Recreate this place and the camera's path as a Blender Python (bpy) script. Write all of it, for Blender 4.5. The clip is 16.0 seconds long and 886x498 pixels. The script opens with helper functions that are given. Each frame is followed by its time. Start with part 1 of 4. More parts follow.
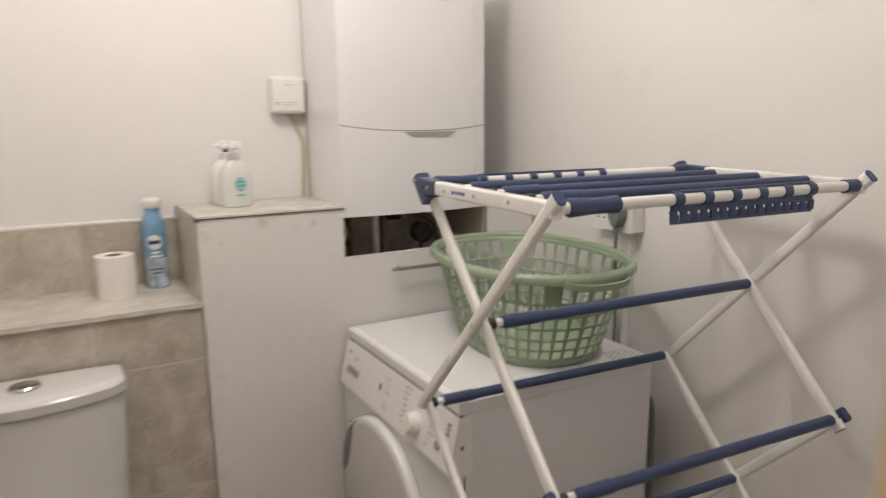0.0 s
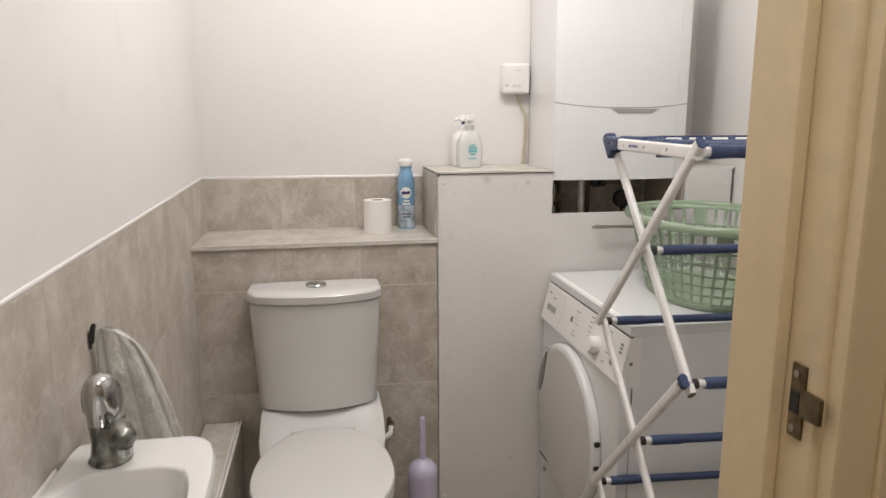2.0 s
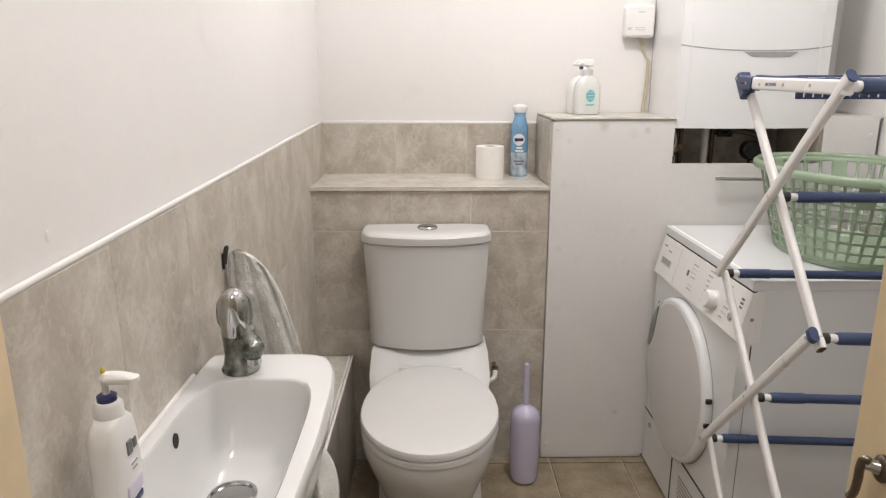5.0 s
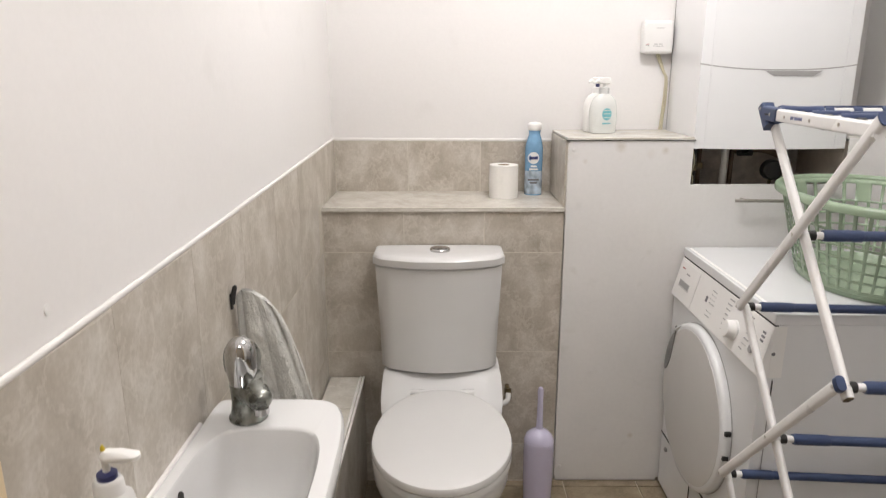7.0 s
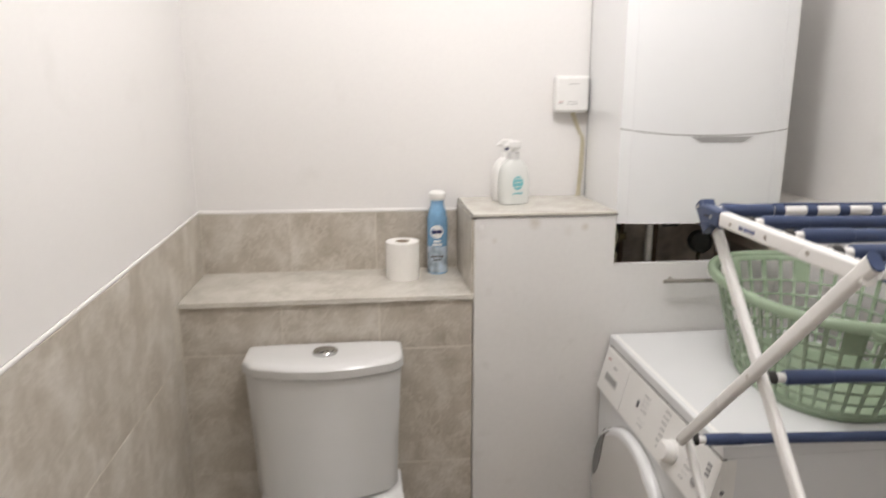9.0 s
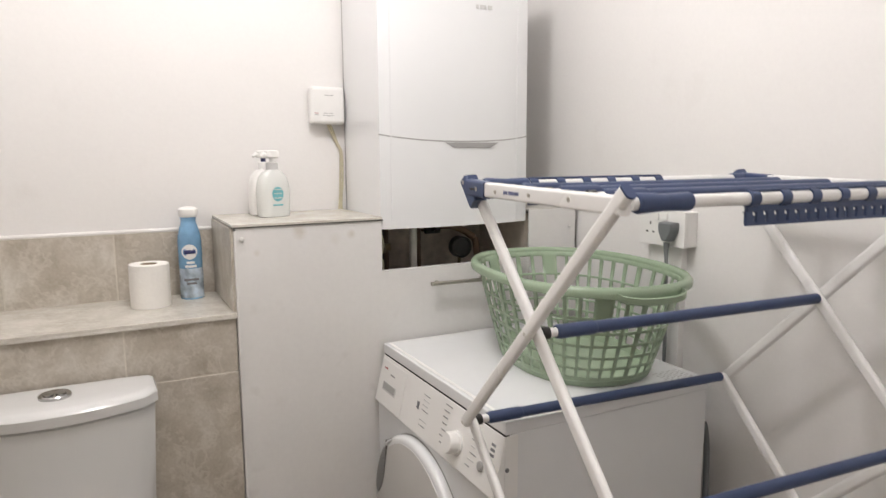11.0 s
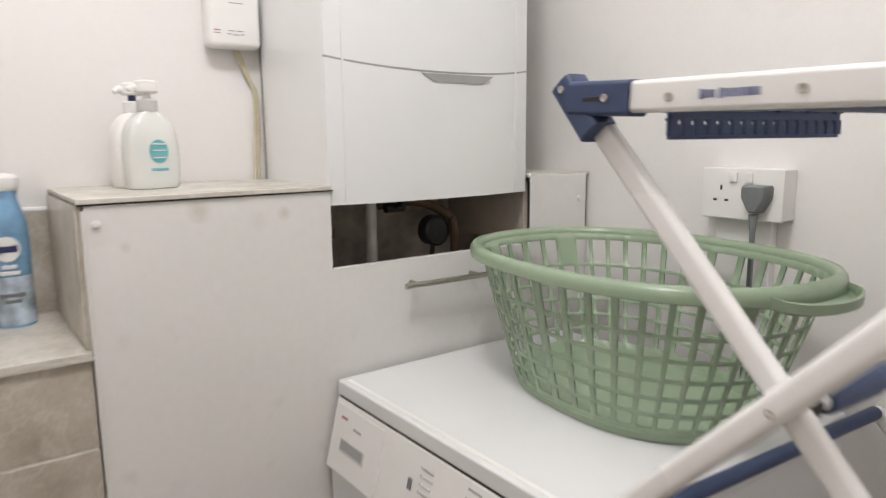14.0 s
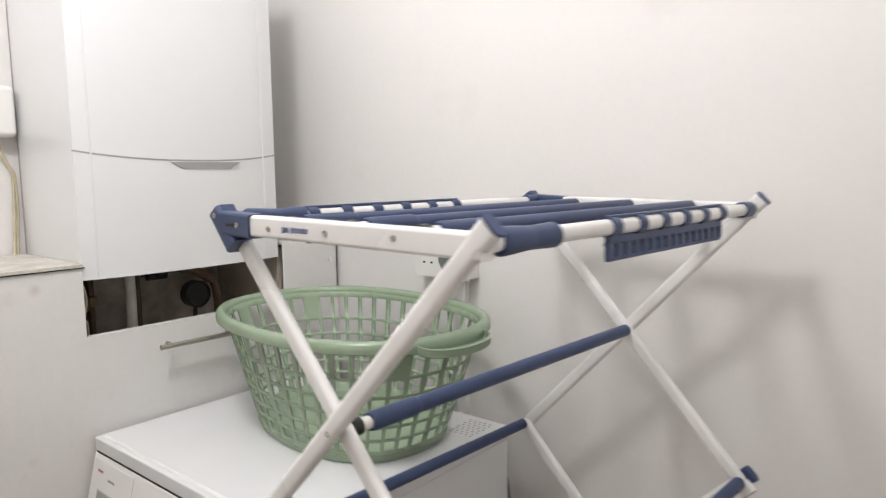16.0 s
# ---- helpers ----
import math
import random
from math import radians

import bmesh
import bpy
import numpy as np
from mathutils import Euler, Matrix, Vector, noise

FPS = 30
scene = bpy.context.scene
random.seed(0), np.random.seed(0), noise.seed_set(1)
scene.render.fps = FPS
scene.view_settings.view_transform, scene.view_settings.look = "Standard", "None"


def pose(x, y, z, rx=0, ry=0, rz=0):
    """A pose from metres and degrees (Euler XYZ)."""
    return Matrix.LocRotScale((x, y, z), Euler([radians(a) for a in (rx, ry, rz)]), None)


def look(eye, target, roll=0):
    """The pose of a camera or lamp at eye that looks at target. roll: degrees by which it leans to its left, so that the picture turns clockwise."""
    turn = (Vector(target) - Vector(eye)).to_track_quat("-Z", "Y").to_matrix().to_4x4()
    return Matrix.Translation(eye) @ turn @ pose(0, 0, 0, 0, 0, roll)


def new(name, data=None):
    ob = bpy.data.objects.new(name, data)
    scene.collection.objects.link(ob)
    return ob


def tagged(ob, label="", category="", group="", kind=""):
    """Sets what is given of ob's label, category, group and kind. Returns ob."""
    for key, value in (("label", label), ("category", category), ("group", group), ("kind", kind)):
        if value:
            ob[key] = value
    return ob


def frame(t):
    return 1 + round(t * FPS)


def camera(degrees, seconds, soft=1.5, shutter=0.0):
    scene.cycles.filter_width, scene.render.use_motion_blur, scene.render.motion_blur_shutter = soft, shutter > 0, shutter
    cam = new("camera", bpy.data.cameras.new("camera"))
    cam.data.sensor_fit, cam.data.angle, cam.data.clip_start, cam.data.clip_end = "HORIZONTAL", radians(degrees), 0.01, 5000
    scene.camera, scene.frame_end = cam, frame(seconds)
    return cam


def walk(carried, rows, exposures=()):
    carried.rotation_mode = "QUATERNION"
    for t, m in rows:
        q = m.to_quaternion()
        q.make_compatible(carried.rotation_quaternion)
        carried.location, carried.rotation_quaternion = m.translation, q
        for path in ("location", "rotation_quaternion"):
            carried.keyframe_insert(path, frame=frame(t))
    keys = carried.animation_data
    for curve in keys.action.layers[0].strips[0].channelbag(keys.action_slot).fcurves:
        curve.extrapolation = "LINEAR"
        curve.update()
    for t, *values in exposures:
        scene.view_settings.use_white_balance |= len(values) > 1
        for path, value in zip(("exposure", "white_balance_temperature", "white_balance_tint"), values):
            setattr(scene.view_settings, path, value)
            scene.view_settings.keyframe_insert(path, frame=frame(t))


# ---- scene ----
cam = camera(67.0, 16.0, soft=1.2, shutter=0.5)
PATH = [
    (0, (0.128, 0.31, 1.384), (1.095, 2.02, 1.012), -0.7),
    (0.5, (0.072, 0.101, 1.361), (0.761, 1.942, 0.993), -0.2),
    (1, (0.049, 0.047, 1.432), (0.618, 1.928, 1.062), -0.2),
    (1.5, (0.042, -0.014, 1.372), (0.496, 1.897, 0.999), -0.2),
    (2, (0.052, -0.071, 1.326), (0.391, 1.864, 0.947), -0.2),
    (2.5, (0.054, -0.095, 1.275), (0.291, 1.85, 0.872), -0.2),
    (3, (0.052, -0.097, 1.28), (0.209, 1.846, 0.832), -0.2),
    (3.5, (0.055, -0.09, 1.285), (0.171, 1.853, 0.824), -0.2),
    (4, (0.048, -0.087, 1.283), (0.132, 1.855, 0.81), -0.1),
    (6.5, (0.024, -0.045, 1.296), (0.011, 1.889, 0.787), -0.1),
    (7, (0.033, -0.028, 1.353), (0.022, 1.907, 0.846), -0.1),
    (7.5, (0.037, -0.01, 1.387), (0.028, 1.925, 0.882), -0.0),
    (8, (0.054, 0.036, 1.399), (0.051, 1.972, 0.895), -0.0),
    (8.5, (0.084, 0.191, 1.415), (0.146, 2.125, 0.909), -0.0),
    (9, (0.133, 0.329, 1.465), (0.347, 2.266, 1.016), -0.1),
    (9.5, (0.139, 0.375, 1.505), (0.587, 2.292, 1.154), -0.1),
    (12, (0.114, 0.376, 1.242), (1.109, 2.086, 0.946), -0.4),
    (12.5, (0.121, 0.376, 1.245), (1.123, 2.08, 0.938), -0.3),
    (13, (0.137, 0.486, 1.24), (1.142, 2.185, 0.919), -0.2),
    (13.5, (0.224, 0.757, 1.231), (1.254, 2.441, 0.91), -0.5),
    (14, (0.257, 0.981, 1.243), (1.431, 2.567, 0.918), -0.6),
    (14.5, (0.256, 1.13, 1.264), (1.667, 2.512, 0.951), -0.9),
    (15, (0.253, 1.102, 1.276), (1.793, 2.339, 0.967), -1.1),
    (15.5, (0.245, 0.898, 1.306), (1.827, 2.097, 1.059), -1.0),
    (16, (0.239, 0.671, 1.329), (1.774, 1.933, 1.104), -0.7),
]
walk(cam, [(t, look(eye, target, roll)) for t, eye, target, roll in PATH], exposures=[(0, -0.34, 6850, 12), (0.5, -0.22, 6850, 12), (1.0, -0.28, 6750, 12), (2.0, -0.12, 6450, 11), (4.0, 0.06, 6400, 11), (6.5, 0.18, 6300, 11), (8.0, 0.02, 6300, 10), (9.5, -0.04, 6350, 10), (12.0, 0.05, 6350, 11), (13.5, 0.0, 6300, 10), (14.5, -0.02, 6300, 10), (15.0, 0.16, 6300, 10), (15.5, 0.09, 6250, 10), (16, 0.06, 6200, 10)])

# ---- light: a ceiling lamp in the small room, a dim one in the hall ----
world = bpy.data.worlds.new("world")
world.use_nodes = True
world.node_tree.nodes["Background"].inputs["Color"].default_value = (0.9, 0.92, 1.0, 1)
world.node_tree.nodes["Background"].inputs["Strength"].default_value = 0.02
scene.world = world


def disc_lamp(name, at, size, watts, colour):
    data = bpy.data.lights.new(name, "AREA")
    data.shape, data.size, data.energy, data.color = "DISK", size, watts, colour
    ob = new(name, data)
    ob.location = at
    return ob


bulb = bpy.data.lights.new("ceiling_lamp_light", "POINT")
bulb.energy, bulb.shadow_soft_size, bulb.color = 26.8, 0.11, (1.0, 0.958, 0.92)
new("ceiling_lamp_light", bulb).location = (0.42, 1.38, 2.29)
disc_lamp("hall_lamp_light", (0.12, 0.02, 2.38), 0.34, 10.0, (1.0, 0.955, 0.915))


# ---- materials ----
def material(name, colour, rough=0.5, metal=0.0, spread=0.05, grain=40.0, bump=0.0, blotch=3.0, coat=0.0):
    """Paint-like surface: base colour with fine and coarse mottling, uneven gloss and a fine relief."""
    m = bpy.data.materials.new(name)
    m.use_nodes = True
    nodes, links = m.node_tree.nodes, m.node_tree.links
    bsdf = nodes["Principled BSDF"]
    bsdf.inputs["Roughness"].default_value = rough
    bsdf.inputs["Metallic"].default_value = metal
    bsdf.inputs["Coat Weight"].default_value = coat
    coord = nodes.new("ShaderNodeTexCoord")
    fine, wide = nodes.new("ShaderNodeTexNoise"), nodes.new("ShaderNodeTexNoise")
    for n, size, detail in ((fine, grain, 6), (wide, blotch, 4)):
        n.inputs["Scale"].default_value = size
        n.inputs["Detail"].default_value = detail
        links.new(coord.outputs["Object"], n.inputs["Vector"])
    both = nodes.new("ShaderNodeMix")
    both.data_type = "FLOAT"
    both.inputs[0].default_value = 0.6
    links.new(fine.outputs["Fac"], both.inputs[2])
    links.new(wide.outputs["Fac"], both.inputs[3])
    ramp = nodes.new("ShaderNodeValToRGB")
    ramp.color_ramp.elements[0].position, ramp.color_ramp.elements[1].position = 0.34, 0.66
    ramp.color_ramp.elements[0].color = (*[c * (1 - spread) for c in colour], 1)
    ramp.color_ramp.elements[1].color = (*[min(1, c * (1 + spread)) for c in colour], 1)
    links.new(both.outputs[0], ramp.inputs["Fac"])
    links.new(ramp.outputs["Color"], bsdf.inputs["Base Color"])
    gloss = nodes.new("ShaderNodeMapRange")
    gloss.inputs["To Min"].default_value, gloss.inputs["To Max"].default_value = max(0.02, rough - 0.06), rough + 0.06
    links.new(wide.outputs["Fac"], gloss.inputs["Value"])
    links.new(gloss.outputs["Result"], bsdf.inputs["Roughness"])
    if bump:
        relief = nodes.new("ShaderNodeBump")
        relief.inputs["Strength"].default_value, relief.inputs["Distance"].default_value = bump, 0.002
        links.new(fine.outputs["Fac"], relief.inputs["Height"])
        links.new(relief.outputs["Normal"], bsdf.inputs["Normal"])
    return m


def stone_tile(name, dark, mid, light, rough, streak=(1.0, 1.0, 0.85)):
    """Mottled stone-look ceramic: cloudy streaks, pale veins and small pits, different on every tile."""
    m = bpy.data.materials.new(name)
    m.use_nodes = True
    nodes, links = m.node_tree.nodes, m.node_tree.links
    bsdf = nodes["Principled BSDF"]
    coord, info = nodes.new("ShaderNodeTexCoord"), nodes.new("ShaderNodeObjectInfo")
    shift = nodes.new("ShaderNodeVectorMath")
    shift.operation = "MULTIPLY_ADD"
    shift.inputs[1].default_value = streak
    spot = nodes.new("ShaderNodeVectorMath")
    spot.operation = "SCALE"
    spot.inputs[0].default_value = (7.3, 3.1, 5.7)
    links.new(info.outputs["Random"], spot.inputs["Scale"])
    links.new(coord.outputs["Object"], shift.inputs[0])
    links.new(spot.outputs["Vector"], shift.inputs[2])

    def cloud(size, detail, rough_n, warp):
        n = nodes.new("ShaderNodeTexNoise")
        n.inputs["Scale"].default_value, n.inputs["Detail"].default_value = size, detail
        n.inputs["Roughness"].default_value, n.inputs["Distortion"].default_value = rough_n, warp
        links.new(shift.outputs["Vector"], n.inputs["Vector"])
        return n

    clouds, grit, veins = cloud(11.0, 8, 0.60, 0.3), cloud(150, 3, 0.6, 0), cloud(16, 6, 0.62, 0.3)
    mix = nodes.new("ShaderNodeMix")
    mix.data_type = "FLOAT"
    mix.inputs[0].default_value = 0.22
    links.new(clouds.outputs["Fac"], mix.inputs[2])
    links.new(grit.outputs["Fac"], mix.inputs[3])
    ramp = nodes.new("ShaderNodeValToRGB")
    e = ramp.color_ramp.elements
    e[0].position, e[0].color = 0.31, (*dark, 1)
    e[1].position, e[1].color = 0.70, (*light, 1)
    c = e.new(0.50)
    c.color = (*mid, 1)
    links.new(mix.outputs[0], ramp.inputs["Fac"])
    vein = nodes.new("ShaderNodeValToRGB")
    v = vein.color_ramp.elements
    v[0].position, v[0].color = 0.50, (0, 0, 0, 1)
    v[1].position, v[1].color = 0.58, (0, 0, 0, 1)
    top = v.new(0.54)
    top.color = (0.30, 0.30, 0.30, 1)
    links.new(veins.outputs["Fac"], vein.inputs["Fac"])
    over = nodes.new("ShaderNodeMix")
    over.data_type = "RGBA"
    over.inputs["B"].default_value = (*[min(1, x * 1.12) for x in light], 1)
    links.new(vein.outputs["Color"], over.inputs["Factor"])
    links.new(ramp.outputs["Color"], over.inputs["A"])
    links.new(over.outputs["Result"], bsdf.inputs["Base Color"])
    bsdf.inputs["Roughness"].default_value = rough
    relief = nodes.new("ShaderNodeBump")
    relief.inputs["Strength"].default_value, relief.inputs["Distance"].default_value = 0.25, 0.0008
    links.new(mix.outputs[0], relief.inputs["Height"])
    links.new(relief.outputs["Normal"], bsdf.inputs["Normal"])
    return m


PAINT = material("white_wall_paint", (0.79, 0.772, 0.755), 0.62, spread=0.02, grain=120, bump=0.10, blotch=1.6)
CEIL = material("ceiling_paint", (0.84, 0.83, 0.82), 0.8, spread=0.02, bump=0.1)
HALL = material("hall_paint", (0.62, 0.56, 0.47), 0.7, spread=0.03, bump=0.1)
WALL_TILE = stone_tile("stone_wall_tile", (0.36, 0.315, 0.255), (0.49, 0.445, 0.38), (0.67, 0.635, 0.58), 0.30)
LEDGE_TILE = stone_tile("stone_ledge_tile", (0.48, 0.445, 0.39), (0.59, 0.56, 0.50), (0.69, 0.665, 0.61), 0.26)
FLOOR_TILE = stone_tile("stone_floor_tile", (0.175, 0.135, 0.082), (0.27, 0.215, 0.145), (0.37, 0.305, 0.21), 0.42, (1, 1, 1))
GROUT = material("grout", (0.60, 0.56, 0.49), 0.9, spread=0.15, grain=90, bump=0.3)
FLOOR_GROUT = material("floor_grout", (0.52, 0.45, 0.35), 0.9, spread=0.2, grain=90, bump=0.3)
BEAD = material("white_sealant", (0.77, 0.75, 0.725), 0.5, spread=0.05, grain=30, bump=0.15)
CREAM = material("cream_gloss_paint", (0.72, 0.58, 0.37), 0.34, spread=0.05, grain=60, bump=0.15, blotch=8)
def smudged(m, amount, scale, tone=(0.42, 0.39, 0.34)):
    """Sparse grey finger marks and scuffs laid over a paint."""
    nodes, links = m.node_tree.nodes, m.node_tree.links
    bsdf = nodes["Principled BSDF"]
    colour = bsdf.inputs["Base Color"].links[0].from_socket
    coord, n, ramp, mix = nodes.new("ShaderNodeTexCoord"), nodes.new("ShaderNodeTexNoise"), nodes.new("ShaderNodeValToRGB"), nodes.new("ShaderNodeMix")
    n.inputs["Scale"].default_value, n.inputs["Detail"].default_value = scale, 5
    ramp.color_ramp.elements[0].position, ramp.color_ramp.elements[1].position = 0.62, 0.80
    ramp.color_ramp.elements[1].color = (amount, amount, amount, 1)
    mix.data_type = "RGBA"
    mix.inputs["B"].default_value = (*tone, 1)
    links.new(coord.outputs["Object"], n.inputs["Vector"])
    links.new(n.outputs["Fac"], ramp.inputs["Fac"])
    links.new(ramp.outputs["Color"], mix.inputs["Factor"])
    links.new(colour, mix.inputs["A"])
    links.new(mix.outputs["Result"], bsdf.inputs["Base Color"])
    return m


def rubbed(m, spots, tone=(0.50, 0.44, 0.36)):
    """Small brown rub marks at given places of a surface: x, y, z, radius, strength."""
    nodes, links = m.node_tree.nodes, m.node_tree.links
    bsdf = nodes["Principled BSDF"]
    coord, ragged = nodes.new("ShaderNodeTexCoord"), nodes.new("ShaderNodeTexNoise")
    ragged.inputs["Scale"].default_value, ragged.inputs["Detail"].default_value = 55, 5
    links.new(coord.outputs["Object"], ragged.inputs["Vector"])
    for x, y, z, radius, strength in spots:
        far, edge, mul, mix = nodes.new("ShaderNodeVectorMath"), nodes.new("ShaderNodeMapRange"), nodes.new("ShaderNodeMath"), nodes.new("ShaderNodeMix")
        far.operation, mul.operation, mix.data_type = "DISTANCE", "MULTIPLY", "RGBA"
        far.inputs[1].default_value = (x, y, z)
        edge.inputs["From Min"].default_value, edge.inputs["From Max"].default_value = radius, radius * 0.2
        edge.inputs["To Max"].default_value = strength * 1.8
        mix.inputs["B"].default_value = (*tone, 1)
        links.new(coord.outputs["Object"], far.inputs[0])
        links.new(far.outputs["Value"], edge.inputs["Value"])
        links.new(edge.outputs["Result"], mul.inputs[0])
        links.new(ragged.outputs["Fac"], mul.inputs[1])
        links.new(mul.outputs["Value"], mix.inputs["Factor"])
        links.new(bsdf.inputs["Base Color"].links[0].from_socket, mix.inputs["A"])
        links.new(mix.outputs["Result"], bsdf.inputs["Base Color"])
    return m


BOARD = material("white_painted_board", (0.76, 0.745, 0.73), 0.45, spread=0.03, grain=70, bump=0.06, blotch=5)
smudged(BOARD, 0.26, 13)
rubbed(BOARD, [(0.558, 2.0, 1.140, 0.022, 0.55), (0.692, 2.0, 1.127, 0.014, 0.5), (0.452, 2.0, 1.095, 0.010, 0.35), (0.650, 2.0, 0.172, 0.012, 0.5), (0.65, 2.0, 1.118, 0.018, 0.2)])
smudged(PAINT, 0.16, 5)
smudged(CREAM, 0.35, 16)
ENAMEL = material("white_enamel", (0.765, 0.772, 0.778), 0.24, spread=0.012, grain=20)
CASE = material("white_boiler_case", (0.77, 0.775, 0.78), 0.16, spread=0.01, grain=15, coat=0.3)
PLASTIC = material("white_plastic", (0.80, 0.79, 0.77), 0.38, spread=0.02, grain=30)
CERAMIC = material("white_ceramic", (0.69, 0.688, 0.68), 0.17, spread=0.012, grain=12, coat=0.15)
SEAT = material("white_seat_plastic", (0.69, 0.685, 0.672), 0.10, spread=0.012, grain=12)
CHROME = material("chrome", (0.50, 0.495, 0.49), 0.11, 1.0, spread=0.06, grain=25)
WORN = material("limescaled_chrome", (0.24, 0.245, 0.225), 0.28, 0.9, spread=0.75, grain=60, bump=0.5, blotch=35)
smudged(WORN, 0.7, 55, (0.20, 0.33, 0.29))
STEEL = material("brushed_steel", (0.46, 0.43, 0.39), 0.30, 1.0, spread=0.08, grain=90)
BRASS = material("tarnished_brass", (0.21, 0.165, 0.10), 0.40, 1.0, spread=0.45, grain=70, bump=0.5, blotch=40)
IRON = material("dark_bronze", (0.16, 0.135, 0.105), 0.30, 0.9, spread=0.3, grain=60, bump=0.3)
BLUE = material("navy_plastic", (0.036, 0.058, 0.135), 0.42, spread=0.12, grain=45, bump=0.08)
RAIL = material("white_powder_coat", (0.80, 0.79, 0.778), 0.28, spread=0.025, grain=40, bump=0.05)
GREEN = material("green_plastic", (0.285, 0.365, 0.255), 0.24, spread=0.05, grain=30, bump=0.06, blotch=6)
LILAC = material("lilac_plastic", (0.59, 0.56, 0.71), 0.20, spread=0.03, grain=25)
BLACK = material("black_plastic", (0.02, 0.019, 0.018), 0.45, spread=0.2, grain=40)
GAP = material("dark_gap", (0.03, 0.028, 0.026), 0.8, spread=0.2)
SOOT = material("dirty_plaster", (0.62, 0.56, 0.50), 0.9, spread=0.45, grain=25, bump=0.6, blotch=6)
COPPER = material("old_copper", (0.17, 0.11, 0.075), 0.5, 0.5, spread=0.3, grain=40)
PIPE = material("grey_pipe", (0.60, 0.58, 0.54), 0.5, spread=0.15, grain=40)
MARK = material("grey_print", (0.16, 0.16, 0.17), 0.5, spread=0.1)
RED = material("red_print", (0.40, 0.13, 0.13), 0.5, spread=0.1)
FADED = material("faded_blue_print", (0.17, 0.19, 0.33), 0.4, spread=0.5, grain=90, blotch=70)
TEAL = material("teal_print", (0.16, 0.46, 0.50), 0.4, spread=0.12, grain=60)
SKY = material("blue_can_print", (0.19, 0.36, 0.55), 0.25, spread=0.3, grain=22, blotch=18)
NAVY = material("navy_print", (0.03, 0.035, 0.12), 0.3, spread=0.1)
CHEEK = material("bare_board", (0.56, 0.49, 0.42), 0.85, spread=0.15, grain=30, bump=0.2, blotch=6)
GREYPLUG = material("grey_rubber", (0.17, 0.18, 0.185), 0.5, spread=0.1)
CABLE = material("beige_cable", (0.55, 0.50, 0.36), 0.5, spread=0.15, grain=50)
PAPER = material("tissue_paper", (0.84, 0.82, 0.78), 0.95, spread=0.03, grain=120, bump=0.5)
CARD = material("cardboard", (0.36, 0.28, 0.20), 0.9, spread=0.1)
TERRY = material("grey_terry_cloth", (0.60, 0.595, 0.56), 0.95, spread=0.16, grain=260, bump=1.0, blotch=30)
SOAP = material("pearl_soap", (0.68, 0.69, 0.665), 0.22, spread=0.04, grain=20, coat=0.4)
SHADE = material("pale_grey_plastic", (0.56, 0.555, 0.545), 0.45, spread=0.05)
DOOR_FACE = material("silver_grey_enamel", (0.63, 0.62, 0.60), 0.22, spread=0.02, grain=15)
SCOOP = material("shade_grey_plastic", (0.17, 0.165, 0.16), 0.4, spread=0.1)
GRIP = material("grey_shadowed_plastic", (0.34, 0.335, 0.33), 0.45, spread=0.05)


# ---- mesh helpers ----
def part(name, bm, mat, parent=None, label="", smooth=True, angle=40):
    """One bmesh, in world metres, as one mesh object under a thing or a part."""
    root = parent
    while root is not None and root.parent is not None:
        root = root.parent
    base = root.location.copy() if root is not None else Vector((0, 0, 0))
    bmesh.ops.recalc_face_normals(bm, faces=bm.faces)
    bmesh.ops.translate(bm, verts=bm.verts, vec=-base)
    if smooth:
        for f in bm.faces:
            f.smooth = True
        for e in bm.edges:
            if len(e.link_faces) == 2 and e.calc_face_angle(0) > radians(angle):
                e.smooth = False
    me = bpy.data.meshes.new(name)
    bm.to_mesh(me)
    bm.free()
    me.materials.append(mat)
    ob = new(name, me)
    ob.parent = parent
    if smooth and len(me.polygons) < 4000:
        even = ob.modifiers.new("even_shading", "WEIGHTED_NORMAL")
        even.keep_sharp = True
    if label:
        tagged(ob, label)
    return ob


def thing(name, at, label, category, group="", kind=""):
    ob = new(name)
    ob.location = at
    ob.empty_display_size = 0.05
    return tagged(ob, label, category, group, kind)


def box(lo, hi, bevel=0.0, seg=2, bm=None):
    """A box between two corners, its edges rounded."""
    b = bmesh.new()
    bmesh.ops.create_cube(b, size=1)
    lo, hi = Vector(lo), Vector(hi)
    for v in b.verts:
        v.co = Vector([lo[i] + (v.co[i] + 0.5) * (hi[i] - lo[i]) for i in range(3)])
    if bevel:
        bmesh.ops.bevel(b, geom=b.edges[:], offset=bevel, segments=seg, profile=0.5, affect="EDGES")
    return b if bm is None else merge(bm, b)


def merge(bm, other):
    vs = [bm.verts.new(v.co) for v in other.verts]
    other.verts.index_update()
    for f in other.faces:
        bm.faces.new([vs[v.index] for v in f.verts])
    other.free()
    return bm


def rings(loops, closed=True, cap=True, bm=None, wrap=False):
    """A skin over a row of point loops of equal length."""
    bm = bm or bmesh.new()
    made = [[bm.verts.new(p) for p in loop] for loop in loops]
    n = len(made[0])
    pairs = list(zip(made, made[1:])) + ([(made[-1], made[0])] if wrap else [])
    for a, b in pairs:
        for i in range(n if closed else n - 1):
            k = (i + 1) % n
            bm.faces.new((a[i], a[k], b[k], b[i]))
    if cap and closed and not wrap:
        bm.faces.new(list(reversed(made[0])))
        bm.faces.new(made[-1])
    return bm


